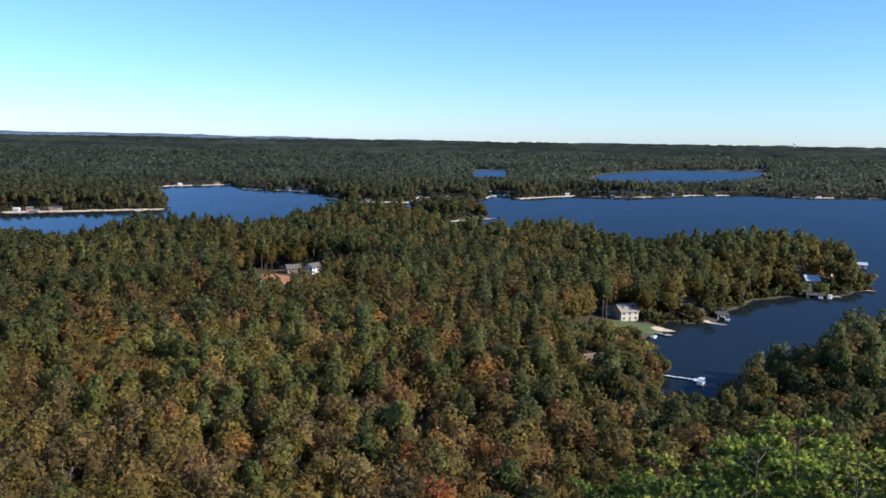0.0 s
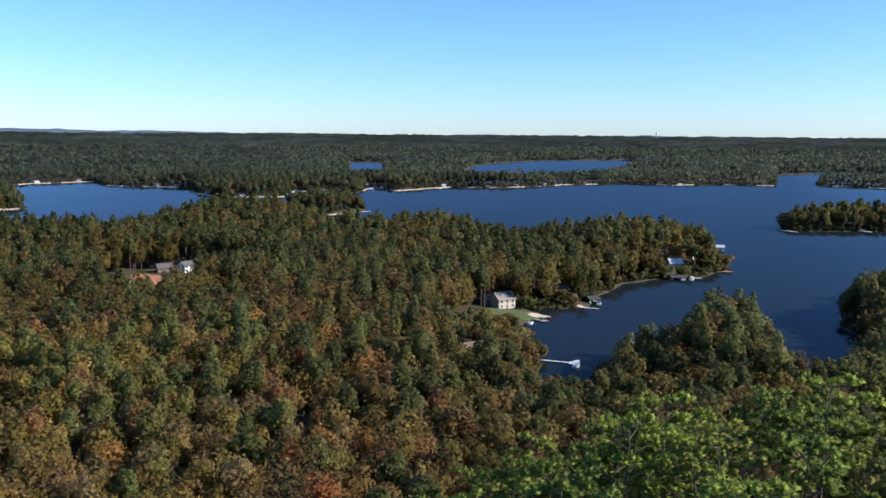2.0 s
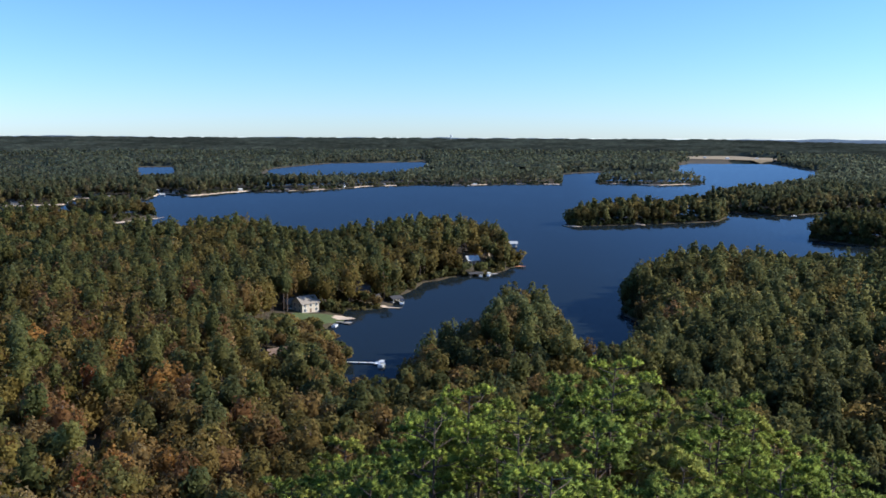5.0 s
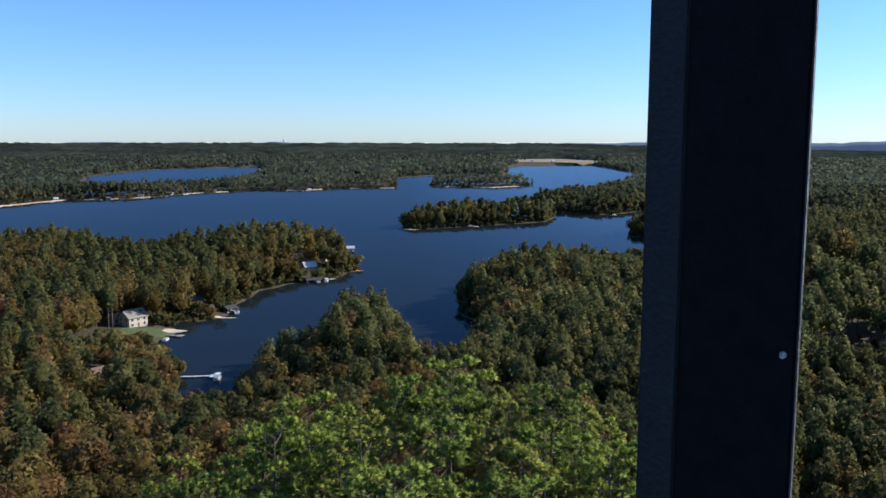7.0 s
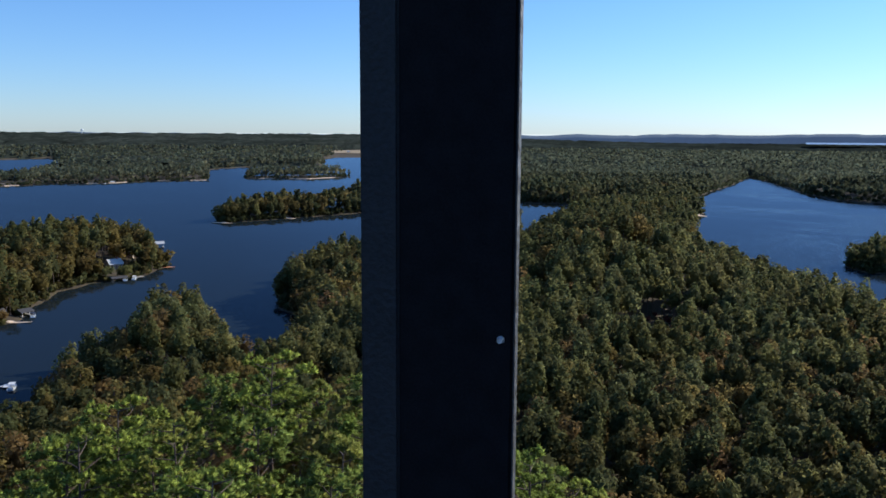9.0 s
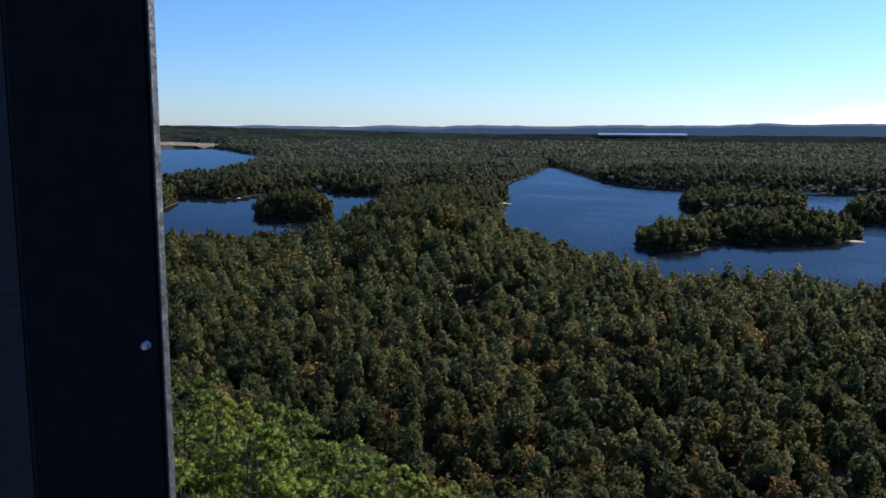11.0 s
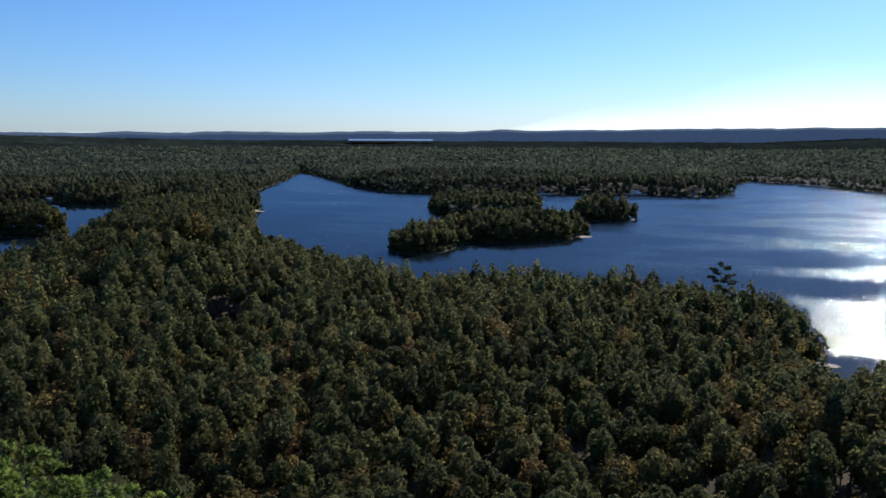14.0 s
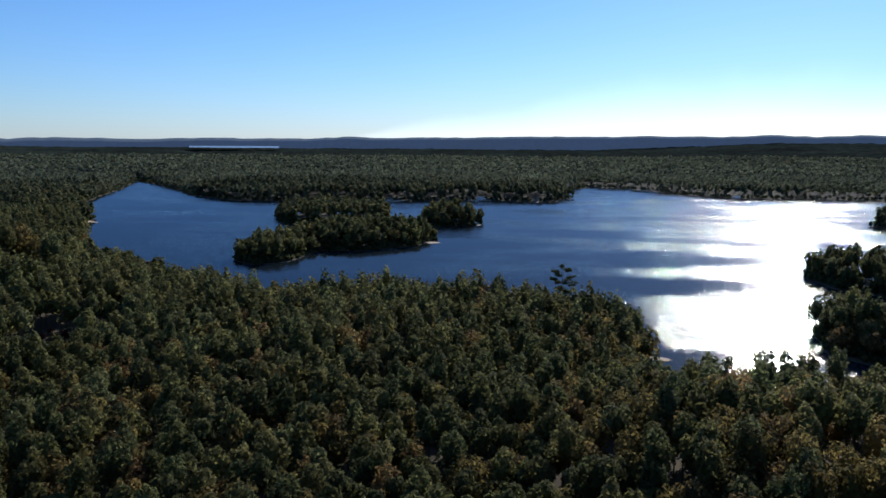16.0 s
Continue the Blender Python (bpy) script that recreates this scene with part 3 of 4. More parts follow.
def woods(name, label, x, y, s, tris, leaf, trunks, rng, tall=1.0, colour=None):
    """Many trees in one mesh: crowns of small leaf clumps, and slender trunks near by."""
    if not len(x):
        return
    z = ground_height(x, y, s) - 0.3
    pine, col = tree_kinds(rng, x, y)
    h, r = tree_sizes(rng, pine, s, np.hypot(x, y))
    h, r = h * tall * (1 + 0.12 * vnoise(x, y, 60, 25)), r * tall ** 0.6
    if tall < 1:
        pine, z, col = pine & False, z - 0.2 * h, 0.45 * col + np.array([0.024, 0.03, 0.012])    # green bushes, leafy down to the ground
    if colour:
        col = np.array(colour) * rng.uniform(0.6, 1.4, (len(x), 1))
    for ca, cd, cr, k in LOW:
        c = at(ca, cd)
        h = np.where(np.hypot(x - c.x, y - c.y) < cr, h * k, h)
    pine &= (s > 9) | (rng.uniform(size=len(x)) < 0.1)
    sets = {k: [crown_template(rng, tris, k, 1.0) for _ in range(6)] for k in ("pine", "broad")}
    vs, cs, ns = [], [], []
    pick = rng.integers(0, 6, len(x))
    for kind, mask in (("pine", pine), ("broad", ~pine)):
        for v in range(6):
            i = np.where(mask & (pick == v))[0]
            if not len(i):
                continue
            p, tri, soft, shade = sets[kind][v]
            th = rng.uniform(0, 2 * np.pi, len(i))
            c, sn = np.cos(th)[:, None, None], np.sin(th)[:, None, None]
            q = p[None] * np.stack([r[i], r[i], h[i]], 1)[:, None, None, :] + tri[None] * leaf
            qx, qy = q[..., 0] * c - q[..., 1] * sn, q[..., 0] * sn + q[..., 1] * c
            w = np.stack([qx + x[i][:, None, None], qy + y[i][:, None, None], q[..., 2] + z[i][:, None, None]], -1)
            vs.append(w.reshape(-1, 3))
            nx, ny = soft[None, ..., 0] * c - soft[None, ..., 1] * sn, soft[None, ..., 0] * sn + soft[None, ..., 1] * c
            ns.append(np.stack([nx, ny, np.broadcast_to(soft[None, ..., 2], nx.shape)], -1).reshape(-1, 3))
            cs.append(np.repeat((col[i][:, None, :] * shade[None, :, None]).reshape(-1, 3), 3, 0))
    v = np.concatenate(vs)
    colours = np.concatenate(cs)
    n = len(v) // 3
    f = np.arange(3 * n).reshape(-1, 3)
    me = mesh_from(name, v, f)
    colour_mesh(me, colours)
    soften(me, np.concatenate(ns))
    me.materials.append(LEAVES)
    ob = tagged(new(name, me), label, "woodland", kind="stuff")
    if trunks:
        e = np.array([[1, 0], [-0.5, 0.87], [-0.5, -0.87]])
        b = np.stack([x, y, z], 1)[:, None, :] + np.pad(e, ((0, 0), (0, 1)))[None] * 0.2
        t = b + np.array([0, 0, 1.0]) * (h * 0.85)[:, None, None]
        tv = np.concatenate([b, t], 1).reshape(-1, 3)
        q = np.array([[0, 1, 4, 3], [1, 2, 5, 4], [2, 0, 3, 5]])
        tf = (np.arange(len(x))[:, None, None] * 6 + q[None]).reshape(-1, 4)
        tm = mesh_from("trunks", tv, tf)
        tm.materials.append(BARK)
        to = tagged(new("trunks", tm), "slender brown trunks of the woodland trees", kind="stuff")
        to.parent = ob
    return ob


rng = np.random.default_rng(5)
A0, A1 = SECTOR
NEAR = 92.0
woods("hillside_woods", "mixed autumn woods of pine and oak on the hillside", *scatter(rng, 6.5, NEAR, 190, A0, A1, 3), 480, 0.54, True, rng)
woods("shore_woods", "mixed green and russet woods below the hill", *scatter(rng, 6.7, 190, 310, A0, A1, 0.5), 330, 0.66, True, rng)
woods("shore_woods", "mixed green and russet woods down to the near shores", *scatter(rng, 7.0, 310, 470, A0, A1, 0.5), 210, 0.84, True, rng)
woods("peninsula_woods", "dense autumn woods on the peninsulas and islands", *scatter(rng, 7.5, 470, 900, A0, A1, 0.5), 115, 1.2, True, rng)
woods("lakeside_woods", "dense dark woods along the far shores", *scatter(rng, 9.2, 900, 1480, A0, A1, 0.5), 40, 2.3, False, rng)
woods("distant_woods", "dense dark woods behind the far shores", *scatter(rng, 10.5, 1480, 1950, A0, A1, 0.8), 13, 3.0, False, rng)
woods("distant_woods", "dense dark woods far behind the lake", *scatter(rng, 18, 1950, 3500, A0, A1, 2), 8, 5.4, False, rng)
woods("back_woods", "mixed woods on the slope behind the tower", *scatter(rng, 7.5, 30, 380, A1, A0 + 360, 4), 14, 2.4, True, rng)

x, y, s = scatter(rng, 5.0, 240, 1150, A0, A1, 0.3)
k = s < 15
woods("shore_scrub", "low green and russet scrub along the water's edge", x[k], y[k], s[k], 26, 1.3, False, rng, 0.48)

x, y, s = scatter(rng, 3.6, 240, 930, A0, A1, 0.2)
k = s < 4.5
woods("shore_scrub", "low bushes that lean over the water's edge", x[k], y[k], s[k], 26, 1.1, False, rng, 0.3)

x, y, s = scatter(rng, 6.5, 1150, 1950, A0, A1, 0.3)
k = s < 12
woods("shore_scrub", "low scrub along the far shores", x[k], y[k], s[k], 16, 2.2, False, rng, 0.4)

# shrubs in the opening of the pine woods
c = at(61.4, 346)
sx, sy = c.x + rng.uniform(-17, 17, 60), c.y + rng.uniform(-17, 17, 60)
woods("shrubs", "low maroon shrubs in the opening of the pine woods", sx, sy, shore(sx, sy), 60, 0.42, False, rng, 0.12, (0.15, 0.055, 0.055))

# canopy of the far woods: uneven crowns that end in a wall of trees at the shores
x, y, f = sheet(np.arange(A0, A1, 0.24), steps((1900, 4900, 0.0065)), False)
s = shore(x, y)
leafy = s > 24
for ca, cd, r in FIELDS:
    c = at(ca, cd)
    leafy &= np.hypot(x - c.x, y - c.y) > r
dip = 4 * np.clip((4.6 - np.abs(np.degrees(np.arctan2(x, y)) - 72.2)) / 1.2, 0, 1) * np.clip((np.hypot(x, y) - 3500) / 400, 0, 1) * np.clip((4700 - np.hypot(x, y)) / 80, 0, 1)
top = ground_height(x, y, s) - dip + np.where(leafy, np.where(np.hypot(x, y) < 3450, 13, 15) + (3 * vnoise(x, y, 150, 33) + 4 * vnoise(x, y, 50, 34) + rng.uniform(-9, 9, len(x))) * np.interp(np.hypot(x, y), [3000, 4200], [1, 0.4]), -3)
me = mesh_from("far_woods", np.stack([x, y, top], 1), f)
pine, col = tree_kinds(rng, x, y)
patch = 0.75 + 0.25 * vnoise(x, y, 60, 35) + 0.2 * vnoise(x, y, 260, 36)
# haze blue mixed in, and darkened, more eastward, for shade the sheet lacks
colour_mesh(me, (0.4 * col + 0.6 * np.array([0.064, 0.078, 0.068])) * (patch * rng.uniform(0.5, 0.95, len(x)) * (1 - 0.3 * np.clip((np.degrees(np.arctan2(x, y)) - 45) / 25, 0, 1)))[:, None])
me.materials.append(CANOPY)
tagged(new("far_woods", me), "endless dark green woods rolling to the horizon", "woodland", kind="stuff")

# ridge on the horizon, its haze put into a blue colour and faint emission
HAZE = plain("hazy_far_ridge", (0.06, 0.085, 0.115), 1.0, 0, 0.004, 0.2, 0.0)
ra = np.arange(-40, 127, 0.2)
crest = np.interp(ra, [-40, -28, 0, 50, 68, 85, 100, 110, 127], [112, 110, 90, 87, 97, 115, 131, 136, 136])
crest = crest + 5 * vnoise(ra * 40, 0 * ra, 110, 41) + 2.5 * vnoise(ra * 40, 0 * ra, 25, 42)
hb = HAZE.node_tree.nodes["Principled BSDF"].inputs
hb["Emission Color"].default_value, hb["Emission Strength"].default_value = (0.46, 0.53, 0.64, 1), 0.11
rx, ry = 4940 * np.sin(np.radians(ra)), 4940 * np.cos(np.radians(ra))
rv = np.concatenate([np.stack([rx * k, ry * k, zz], 1) for k, zz in ((0.985, 0 * ra + 20), (0.995, crest - 22), (1.0, crest), (1.003, 0 * ra + 20))])
n = len(ra)
rf = np.concatenate([np.stack([np.arange(n - 1) + k * n, np.arange(1, n) + k * n, np.arange(1, n) + (k + 1) * n, np.arange(n - 1) + (k + 1) * n], 1) for k in range(3)])
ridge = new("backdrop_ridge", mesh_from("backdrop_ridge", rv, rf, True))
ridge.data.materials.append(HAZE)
tagged(ridge, "hazy blue-grey wooded ridge along the horizon", "ridge", kind="structure")

# ---- trees near the tower ----
def empty(name, m, label, category, group="", kind=""):
    e = new(name)
    e.empty_display_size = 0.5
    e.matrix_basis = m
    return tagged(e, label, category, group, kind)


def part(name, me, mat, parent, label=""):
    if isinstance(me, bmesh.types.BMesh):
        b, me = me, bpy.data.meshes.new(name)
        b.to_mesh(me)
        b.free()
    me.materials.append(mat)
    o = new(name, me)
    o.parent = parent
    return tagged(o, label)


def tube(points, radii, sides):
    """Vertices and quads of a tapered limb through the points."""
    p = np.array(points, float)
    d = np.gradient(p, axis=0)
    d /= np.linalg.norm(d, axis=1)[:, None] + 1e-9
    ref = np.where(np.abs(d[:, 2:3]) > 0.9, np.array([[1.0, 0, 0]]), np.array([[0, 0, 1.0]]))
    u = np.cross(d, ref)
    u /= np.linalg.norm(u, axis=1)[:, None]
    w = np.cross(d, u)
    a = np.linspace(0, 2 * np.pi, sides, endpoint=False)
    ring = p[:, None] + np.array(radii)[:, None, None] * (np.cos(a)[None, :, None] * u[:, None] + np.sin(a)[None, :, None] * w[:, None])
    n = len(p)
    i = np.arange(n - 1)[:, None] * sides + np.arange(sides)[None]
    j = np.arange(n - 1)[:, None] * sides + (np.arange(sides)[None] + 1) % sides
    return ring.reshape(-1, 3), np.stack([i, j, j + sides, i + sides], -1).reshape(-1, 4)


def join(pieces):
    vs, fs, n = [], [], 0
    for v, f in pieces:
        vs.append(v)
        fs.append(f + n)
        n += len(v)
    return np.concatenate(vs), np.concatenate(fs)


def trunk_line(rng, h, lean):
    k = np.linspace(0, 1, 7)
    bend = rng.uniform(-lean, lean, 2)
    return np.stack([bend[0] * k ** 2 * h + 0.08 * np.sin(k * 7), bend[1] * k ** 2 * h + 0.08 * np.cos(k * 5), k * h], 1)


def tufts(rng, centres, blades, length, colour):
    """Needle tufts: each a half ball of narrow blades, with rounded normals."""
    n = len(centres)
    u = rng.normal(size=(n, blades, 3))
    u[..., 2] = np.abs(u[..., 2]) * 1.1 - 0.35
    u /= np.linalg.norm(u, axis=2)[..., None]
    L = length * rng.uniform(0.75, 1.2, (n, blades, 1))
    side = np.cross(u, rng.normal(size=u.shape))
    side /= np.linalg.norm(side, axis=2)[..., None]
    side = np.where(np.cross(side, u)[..., 2:] > 0, side, -side)
    c = np.asarray(centres)[:, None, :]
    w = 0.14 * length
    v = np.stack([c + u * L * 0.1 - side * w, c + u * L * 0.1 + side * w, c + u * L], 2)
    nrm = u + np.array([0, 0, 0.15]) + rng.normal(scale=0.12, size=u.shape)
    nrm /= np.linalg.norm(nrm, axis=2)[..., None]
    v = v.reshape(-1, 3)
    col = np.repeat((np.array(colour) * rng.uniform(0.75, 1.25, (n, 1, 1)) * rng.uniform(0.85, 1.15, (n, blades, 1))).reshape(-1, 3), 3, 0)
    return v, np.arange(len(v)).reshape(-1, 3), np.repeat(nrm.reshape(-1, 3), 3, 0), col


def pine_tree(rng, colour, h, tuft=0.44):
    """A longleaf pine: bare lower trunk, crooked limbs in the upper part, tufts of needles at their ends."""
    root = empty("pine_tree", Matrix(), "tall pine with bright green needle tufts on crooked limbs", "pine tree", "pines round the tower")
    line = trunk_line(rng, h, 0.05)
    limbs, centres = [tube(line, 0.19 * (1 - 0.85 * np.linspace(0, 1, 7)) + 0.02, 7)], []
    k = 19
    for i in range(k):
        q = 0.5 + 0.48 * i / (k - 1)
        p0 = np.array([np.interp(q, np.linspace(0, 1, 7), line[:, j]) for j in range(3)])
        a = i * 2.4 + rng.uniform(-0.5, 0.5)
        reach = h * 0.205 * math.sqrt(max(0.05, 1 - ((q - 0.66) / 0.36) ** 2)) * rng.uniform(0.65, 1.12) + 0.4
        d = np.array([math.cos(a), math.sin(a), rng.uniform(0.12, 0.5)])
        side = np.array([-math.sin(a), math.cos(a), 0])
        m1, tip = p0 + d * reach * 0.5 + side * rng.uniform(-0.3, 0.3), p0 + d * reach + np.array([0, 0, 0.35])
        limbs.append(tube([p0, m1, tip], [0.06, 0.04, 0.015], 4))
        for _ in range(6):
            b = rng.uniform(0.5, 1.0)
            end = p0 + (tip - p0) * b + side * rng.uniform(-0.42, 0.42) * reach * b + np.array([0, 0, rng.uniform(-0.15, 0.5)])
            if rng.uniform() < 0.6:
                limbs.append(tube([p0 + (tip - p0) * b * 0.8, end], [0.025, 0.012], 3))
            centres.append(end)
            for _ in range(int(rng.integers(1, 4))):
                centres.append(end + rng.uniform(-0.5, 0.5, 3) * np.array([1, 1, 0.5]))
    centres.append(line[-1])
    part("trunk", mesh_from("trunk", *join(limbs), True), BARK, root)
    v, f, nrm, col = tufts(rng, centres, 27, tuft, colour)
    me = mesh_from("crown", v, f)
    colour_mesh(me, col)
    soften(me, nrm)
    part("crown", me, NEEDLES, root)
    return root


def broadleaf_tree(rng, colour, h, r):
    """An oak or hickory in autumn leaf: forked limbs and a crown of leaf clumps."""
    root = empty("broadleaf_tree", Matrix(), "autumn broadleaf tree with olive and russet leaves", "tree", "broadleaf trees round the tower")
    line = trunk_line(rng, h * 0.8, 0.06)
    p, tri, soft, shade = crown_template(rng, 900, "broad", 1.0)
    limbs = [tube(line, 0.2 * (1 - 0.8 * np.linspace(0, 1, 7)) + 0.02, 7)]
    for i in range(9):
        tip = p[rng.integers(20, len(p)), 0] * np.array([r, r, h]) * np.array([0.8, 0.8, 0.97])
        q = rng.uniform(0.35, 0.8)
        p0 = np.array([np.interp(q, np.linspace(0, 1, 7), line[:, j]) for j in range(3)])
        limbs.append(tube([p0, (p0 + tip) / 2 + np.array([0, 0, -0.3]), tip], [0.07, 0.045, 0.015], 4))
    part("trunk", mesh_from("trunk", *join(limbs), True), BARK, root)
    v = (p * np.array([r, r, h]) + tri * 0.36).reshape(-1, 3)
    me = mesh_from("crown", v, np.arange(len(v)).reshape(-1, 3))
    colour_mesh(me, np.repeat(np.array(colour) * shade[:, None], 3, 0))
    soften(me, soft.reshape(-1, 3))
    part("crown", me, LEAVES, root)
    return root


x, y, s = scatter(rng, 5.7, 27, NEAR, A0, A1, 4)
z = ground_height(x, y, s)
under = (EYE - z - 19) / np.hypot(x, y) > 0.525    # slope down to the tops of the trees below the platform
woods("underwoods", "mixed woods at the foot of the tower", x[under], y[under], s[under], 60, 1.1, True, rng)
x, y, s, z = x[~under], y[~under], s[~under], z[~under]
FRESH = [(0.215, 0.27, 0.042), (0.26, 0.305, 0.046), (0.17, 0.21, 0.04), (0.265, 0.275, 0.05), (0.19, 0.24, 0.046)]
pines = [pine_tree(rng, c, h) for c, h in zip(FRESH, (17, 18.5, 16, 19, 15))]
oaks = [broadleaf_tree(rng, c, h, r) for c, h, r in (((0.17, 0.15, 0.04), 13, 3.8), ((0.2, 0.13, 0.05), 12, 3.5), ((0.26, 0.13, 0.045), 11, 3.2))]
used = set()
for i in range(len(x)):
    a = math.degrees(math.atan2(x[i], y[i]))
    share = 0.97 if -5 < a < 72 else 0.5
    kind = pines if rng.uniform() < share else oaks
    k = int(rng.integers(0, len(kind)))
    m = pose(x[i], y[i], z[i] - 0.2, 0, 0, rng.uniform(0, 360)) @ Matrix.Scale(rng.uniform(0.86, 1.01), 4)
    src = kind[k]
    if src.name not in used:
        used.add(src.name)
        src.matrix_basis = m
    else:
        copy_thing(src, m)

def bare_tree(rng, h):
    """A leafless pale tree: a trunk that forks three times into thin twigs."""
    root = empty("bare_tree", Matrix(), "pale leafless tree standing bare among the autumn woods", "bare tree", "bare trees")
    pieces = []

    def grow(p, d, length, r, depth):
        q = p + d * length
        pieces.append(tube([p, (p + q) / 2 + rng.normal(scale=0.04 * length, size=3), q], [r, r * 0.85, r * 0.65], 5 if depth < 2 else 3))
        if depth < 4:
            for _ in range(3 if depth else 4):
                e = d + rng.normal(scale=0.42, size=3) + np.array([0, 0, 0.15])
                grow(p + d * length * rng.uniform(0.55, 1.0), e / np.linalg.norm(e), length * rng.uniform(0.5, 0.72), r * 0.55, depth + 1)

    grow(np.zeros(3), np.array([0.03, 0.02, 1.0]), h * 0.42, 0.2, 0)
    part("trunk", mesh_from("trunk", *join(pieces), True), PALEBARK, root)
    return root


PALEBARK = plain("pale_bare_bark", (0.36, 0.29, 0.23), 0.9, 0, 3.0, 0.25, 0.3)
bares = [bare_tree(rng, 17), bare_tree(rng, 15)]
for i, (a, d) in enumerate([(-14.6, 291), (-20.9, 189), (-25.5, 185), (-25.9, 214), (-16.7, 183), (-11.5, 190), (-19.5, 236), (-9.4, 405), (-2.0, 254), (-23.0, 203), (-14.2, 215), (24.0, 96)]):
    p = at(a, d)
    m = pose(p.x, p.y, float(ground_height(np.array([p.x]), np.array([p.y]))[0]) - 0.2, 0, 0, i * 57)
    if i < 2:
        bares[i].matrix_basis = m
    else:
        copy_thing(bares[i % 2], m)

# a lone tall pine that stands over the shore
lone = at(94.4, 386)
lone_z = float(ground_height(np.array([lone.x]), np.array([lone.y]))[0])
lone_pine = pine_tree(rng, (0.07, 0.085, 0.025), 31, 1.1)
lone_pine.matrix_basis = pose(lone.x, lone.y, lone_z - 0.2, 0, 0, 40)
tagged(lone_pine, "lone tall dark pine standing over the shore woods")
cedar = at(18.0, 449)
cedar_z = float(ground_height(np.array([cedar.x]), np.array([cedar.y]))[0])
tagged(copy_thing(lone_pine, pose(cedar.x, cedar.y, cedar_z - 0.2, 0, 0, 130) @ Matrix.Scale(0.62, 4)), "dark spreading pine at the water's edge on the point")

# ---- leg of the lookout tower ----
def box_bm(bm, x0, x1, y0, y1, z0, z1, bevel=0.0):
    r = bmesh.ops.create_cube(bm, size=1.0)
    bmesh.ops.scale(bm, vec=(x1 - x0, y1 - y0, z1 - z0), verts=r["verts"])
    bmesh.ops.translate(bm, vec=((x0 + x1) / 2, (y0 + y1) / 2, (z0 + z1) / 2), verts=r["verts"])
    if bevel:
        es = list({e for v in r["verts"] for e in v.link_edges})
        bmesh.ops.bevel(bm, geom=es, offset=bevel, segments=2, affect="EDGES")
    return bm


def box(x0, x1, y0, y1, z0, z1, bevel=0.0):
    return box_bm(bmesh.new(), x0, x1, y0, y1, z0, z1, bevel)


LEG = (0.717, 0.388)
foot = float(ground_height(np.array([LEG[0]]), np.array([LEG[1]]))[0]) - 0.3
leg = empty("tower_leg", pose(*LEG, foot, 0, 0, -64.6), "black painted angle-steel leg of the lookout tower", "post")
part("flange", box(-0.0255, 0.0505, 0, 0.008, 0, 98 - foot, 0.0015), STEEL, leg)
# left of the leg coloured lighter and bluer for the sky's sheen on it
part("left_strip", box(-0.0525, -0.026, 0.0005, 0.0085, 0, 98 - foot, 0.0015), SKY_SHEEN, leg, "left strip of the leg, its sky sheen put into a lighter blue-black")
part("flange", box(-0.0525, -0.0445, 0.009, 0.1, 0, 98 - foot, 0.0015), STEEL, leg)
part("edge", box(0.0508, 0.0518, 0.0, 0.008, 0, 98 - foot, 0.0005), EDGE, leg, "bare worn steel edge catching the sun")
for zb in (EYE - 0.137, EYE + 0.1, EYE - 1.2, EYE + 1.4):
    b = bmesh.new()
    bmesh.ops.create_cone(b, cap_ends=True, segments=6, radius1=0.0026, radius2=0.0018, depth=0.004)
    bmesh.ops.rotate(b, matrix=Matrix.Rotation(radians(90), 3, "X"), verts=b.verts)
    bmesh.ops.translate(b, vec=(0.0428, -0.002, zb - foot), verts=b.verts)
    part("bolt", b, BRIGHT, leg, "bright worn bolt head")

# ---- houses, docks and boats ----
CREAM = plain("cream_siding", (0.62, 0.53, 0.4), 0.7, 0, 1.5, 0.12, 0.1)
BEIGEROOF = plain("beige_shingles", (0.33, 0.28, 0.225), 0.9, 0, 2.5, 0.2, 0.3)
WHITE = plain("white_paint", (0.8, 0.79, 0.76), 0.6, 0, 1.5, 0.06, 0.05)
TAN = plain("tan_siding", (0.45, 0.36, 0.26), 0.7, 0, 1.5, 0.12, 0.1)
BROWN = plain("brown_siding", (0.2, 0.13, 0.085), 0.75, 0, 1.5, 0.15, 0.1)
BRICKRED = plain("red_brick", (0.3, 0.13, 0.09), 0.85, 0, 2.5, 0.2, 0.2)
SHINGLE = plain("grey_shingles", (0.14, 0.125, 0.11), 0.9, 0, 3.0, 0.2, 0.4)
DARKROOF = plain("dark_shingles", (0.07, 0.065, 0.065), 0.9, 0, 3.0, 0.25, 0.4)
TINROOF = plain("pale_metal_roof", (0.56, 0.55, 0.52), 0.6, 0.0, 2.0, 0.12, 0.1)
PANE = plain("dark_window_glass", (0.03, 0.04, 0.05), 0.08, 0, 1.0, 0.1, 0.0)
DECK = plain("weathered_deck_boards", (0.38, 0.34, 0.29), 0.85, 0, 3.0, 0.2, 0.2)
GRASS = plain("mown_lawn", (0.1, 0.125, 0.035), 0.95, 0, 0.35, 0.35, 0.5)
CLAY = plain("bare_red_clay", (0.5, 0.215, 0.095), 0.95, 0, 0.3, 0.25, 0.4)
SANDY = plain("pale_sand", (0.62, 0.48, 0.34), 0.95, 0, 0.4, 0.2, 0.3)
BANKSAND = plain("eroded_bank", (0.5, 0.385, 0.275), 0.95, 0, 0.15, 0.4, 0.3)
MEADOW = plain("dry_meadow", (0.36, 0.27, 0.15), 0.95, 0, 0.02, 0.3, 0.0)
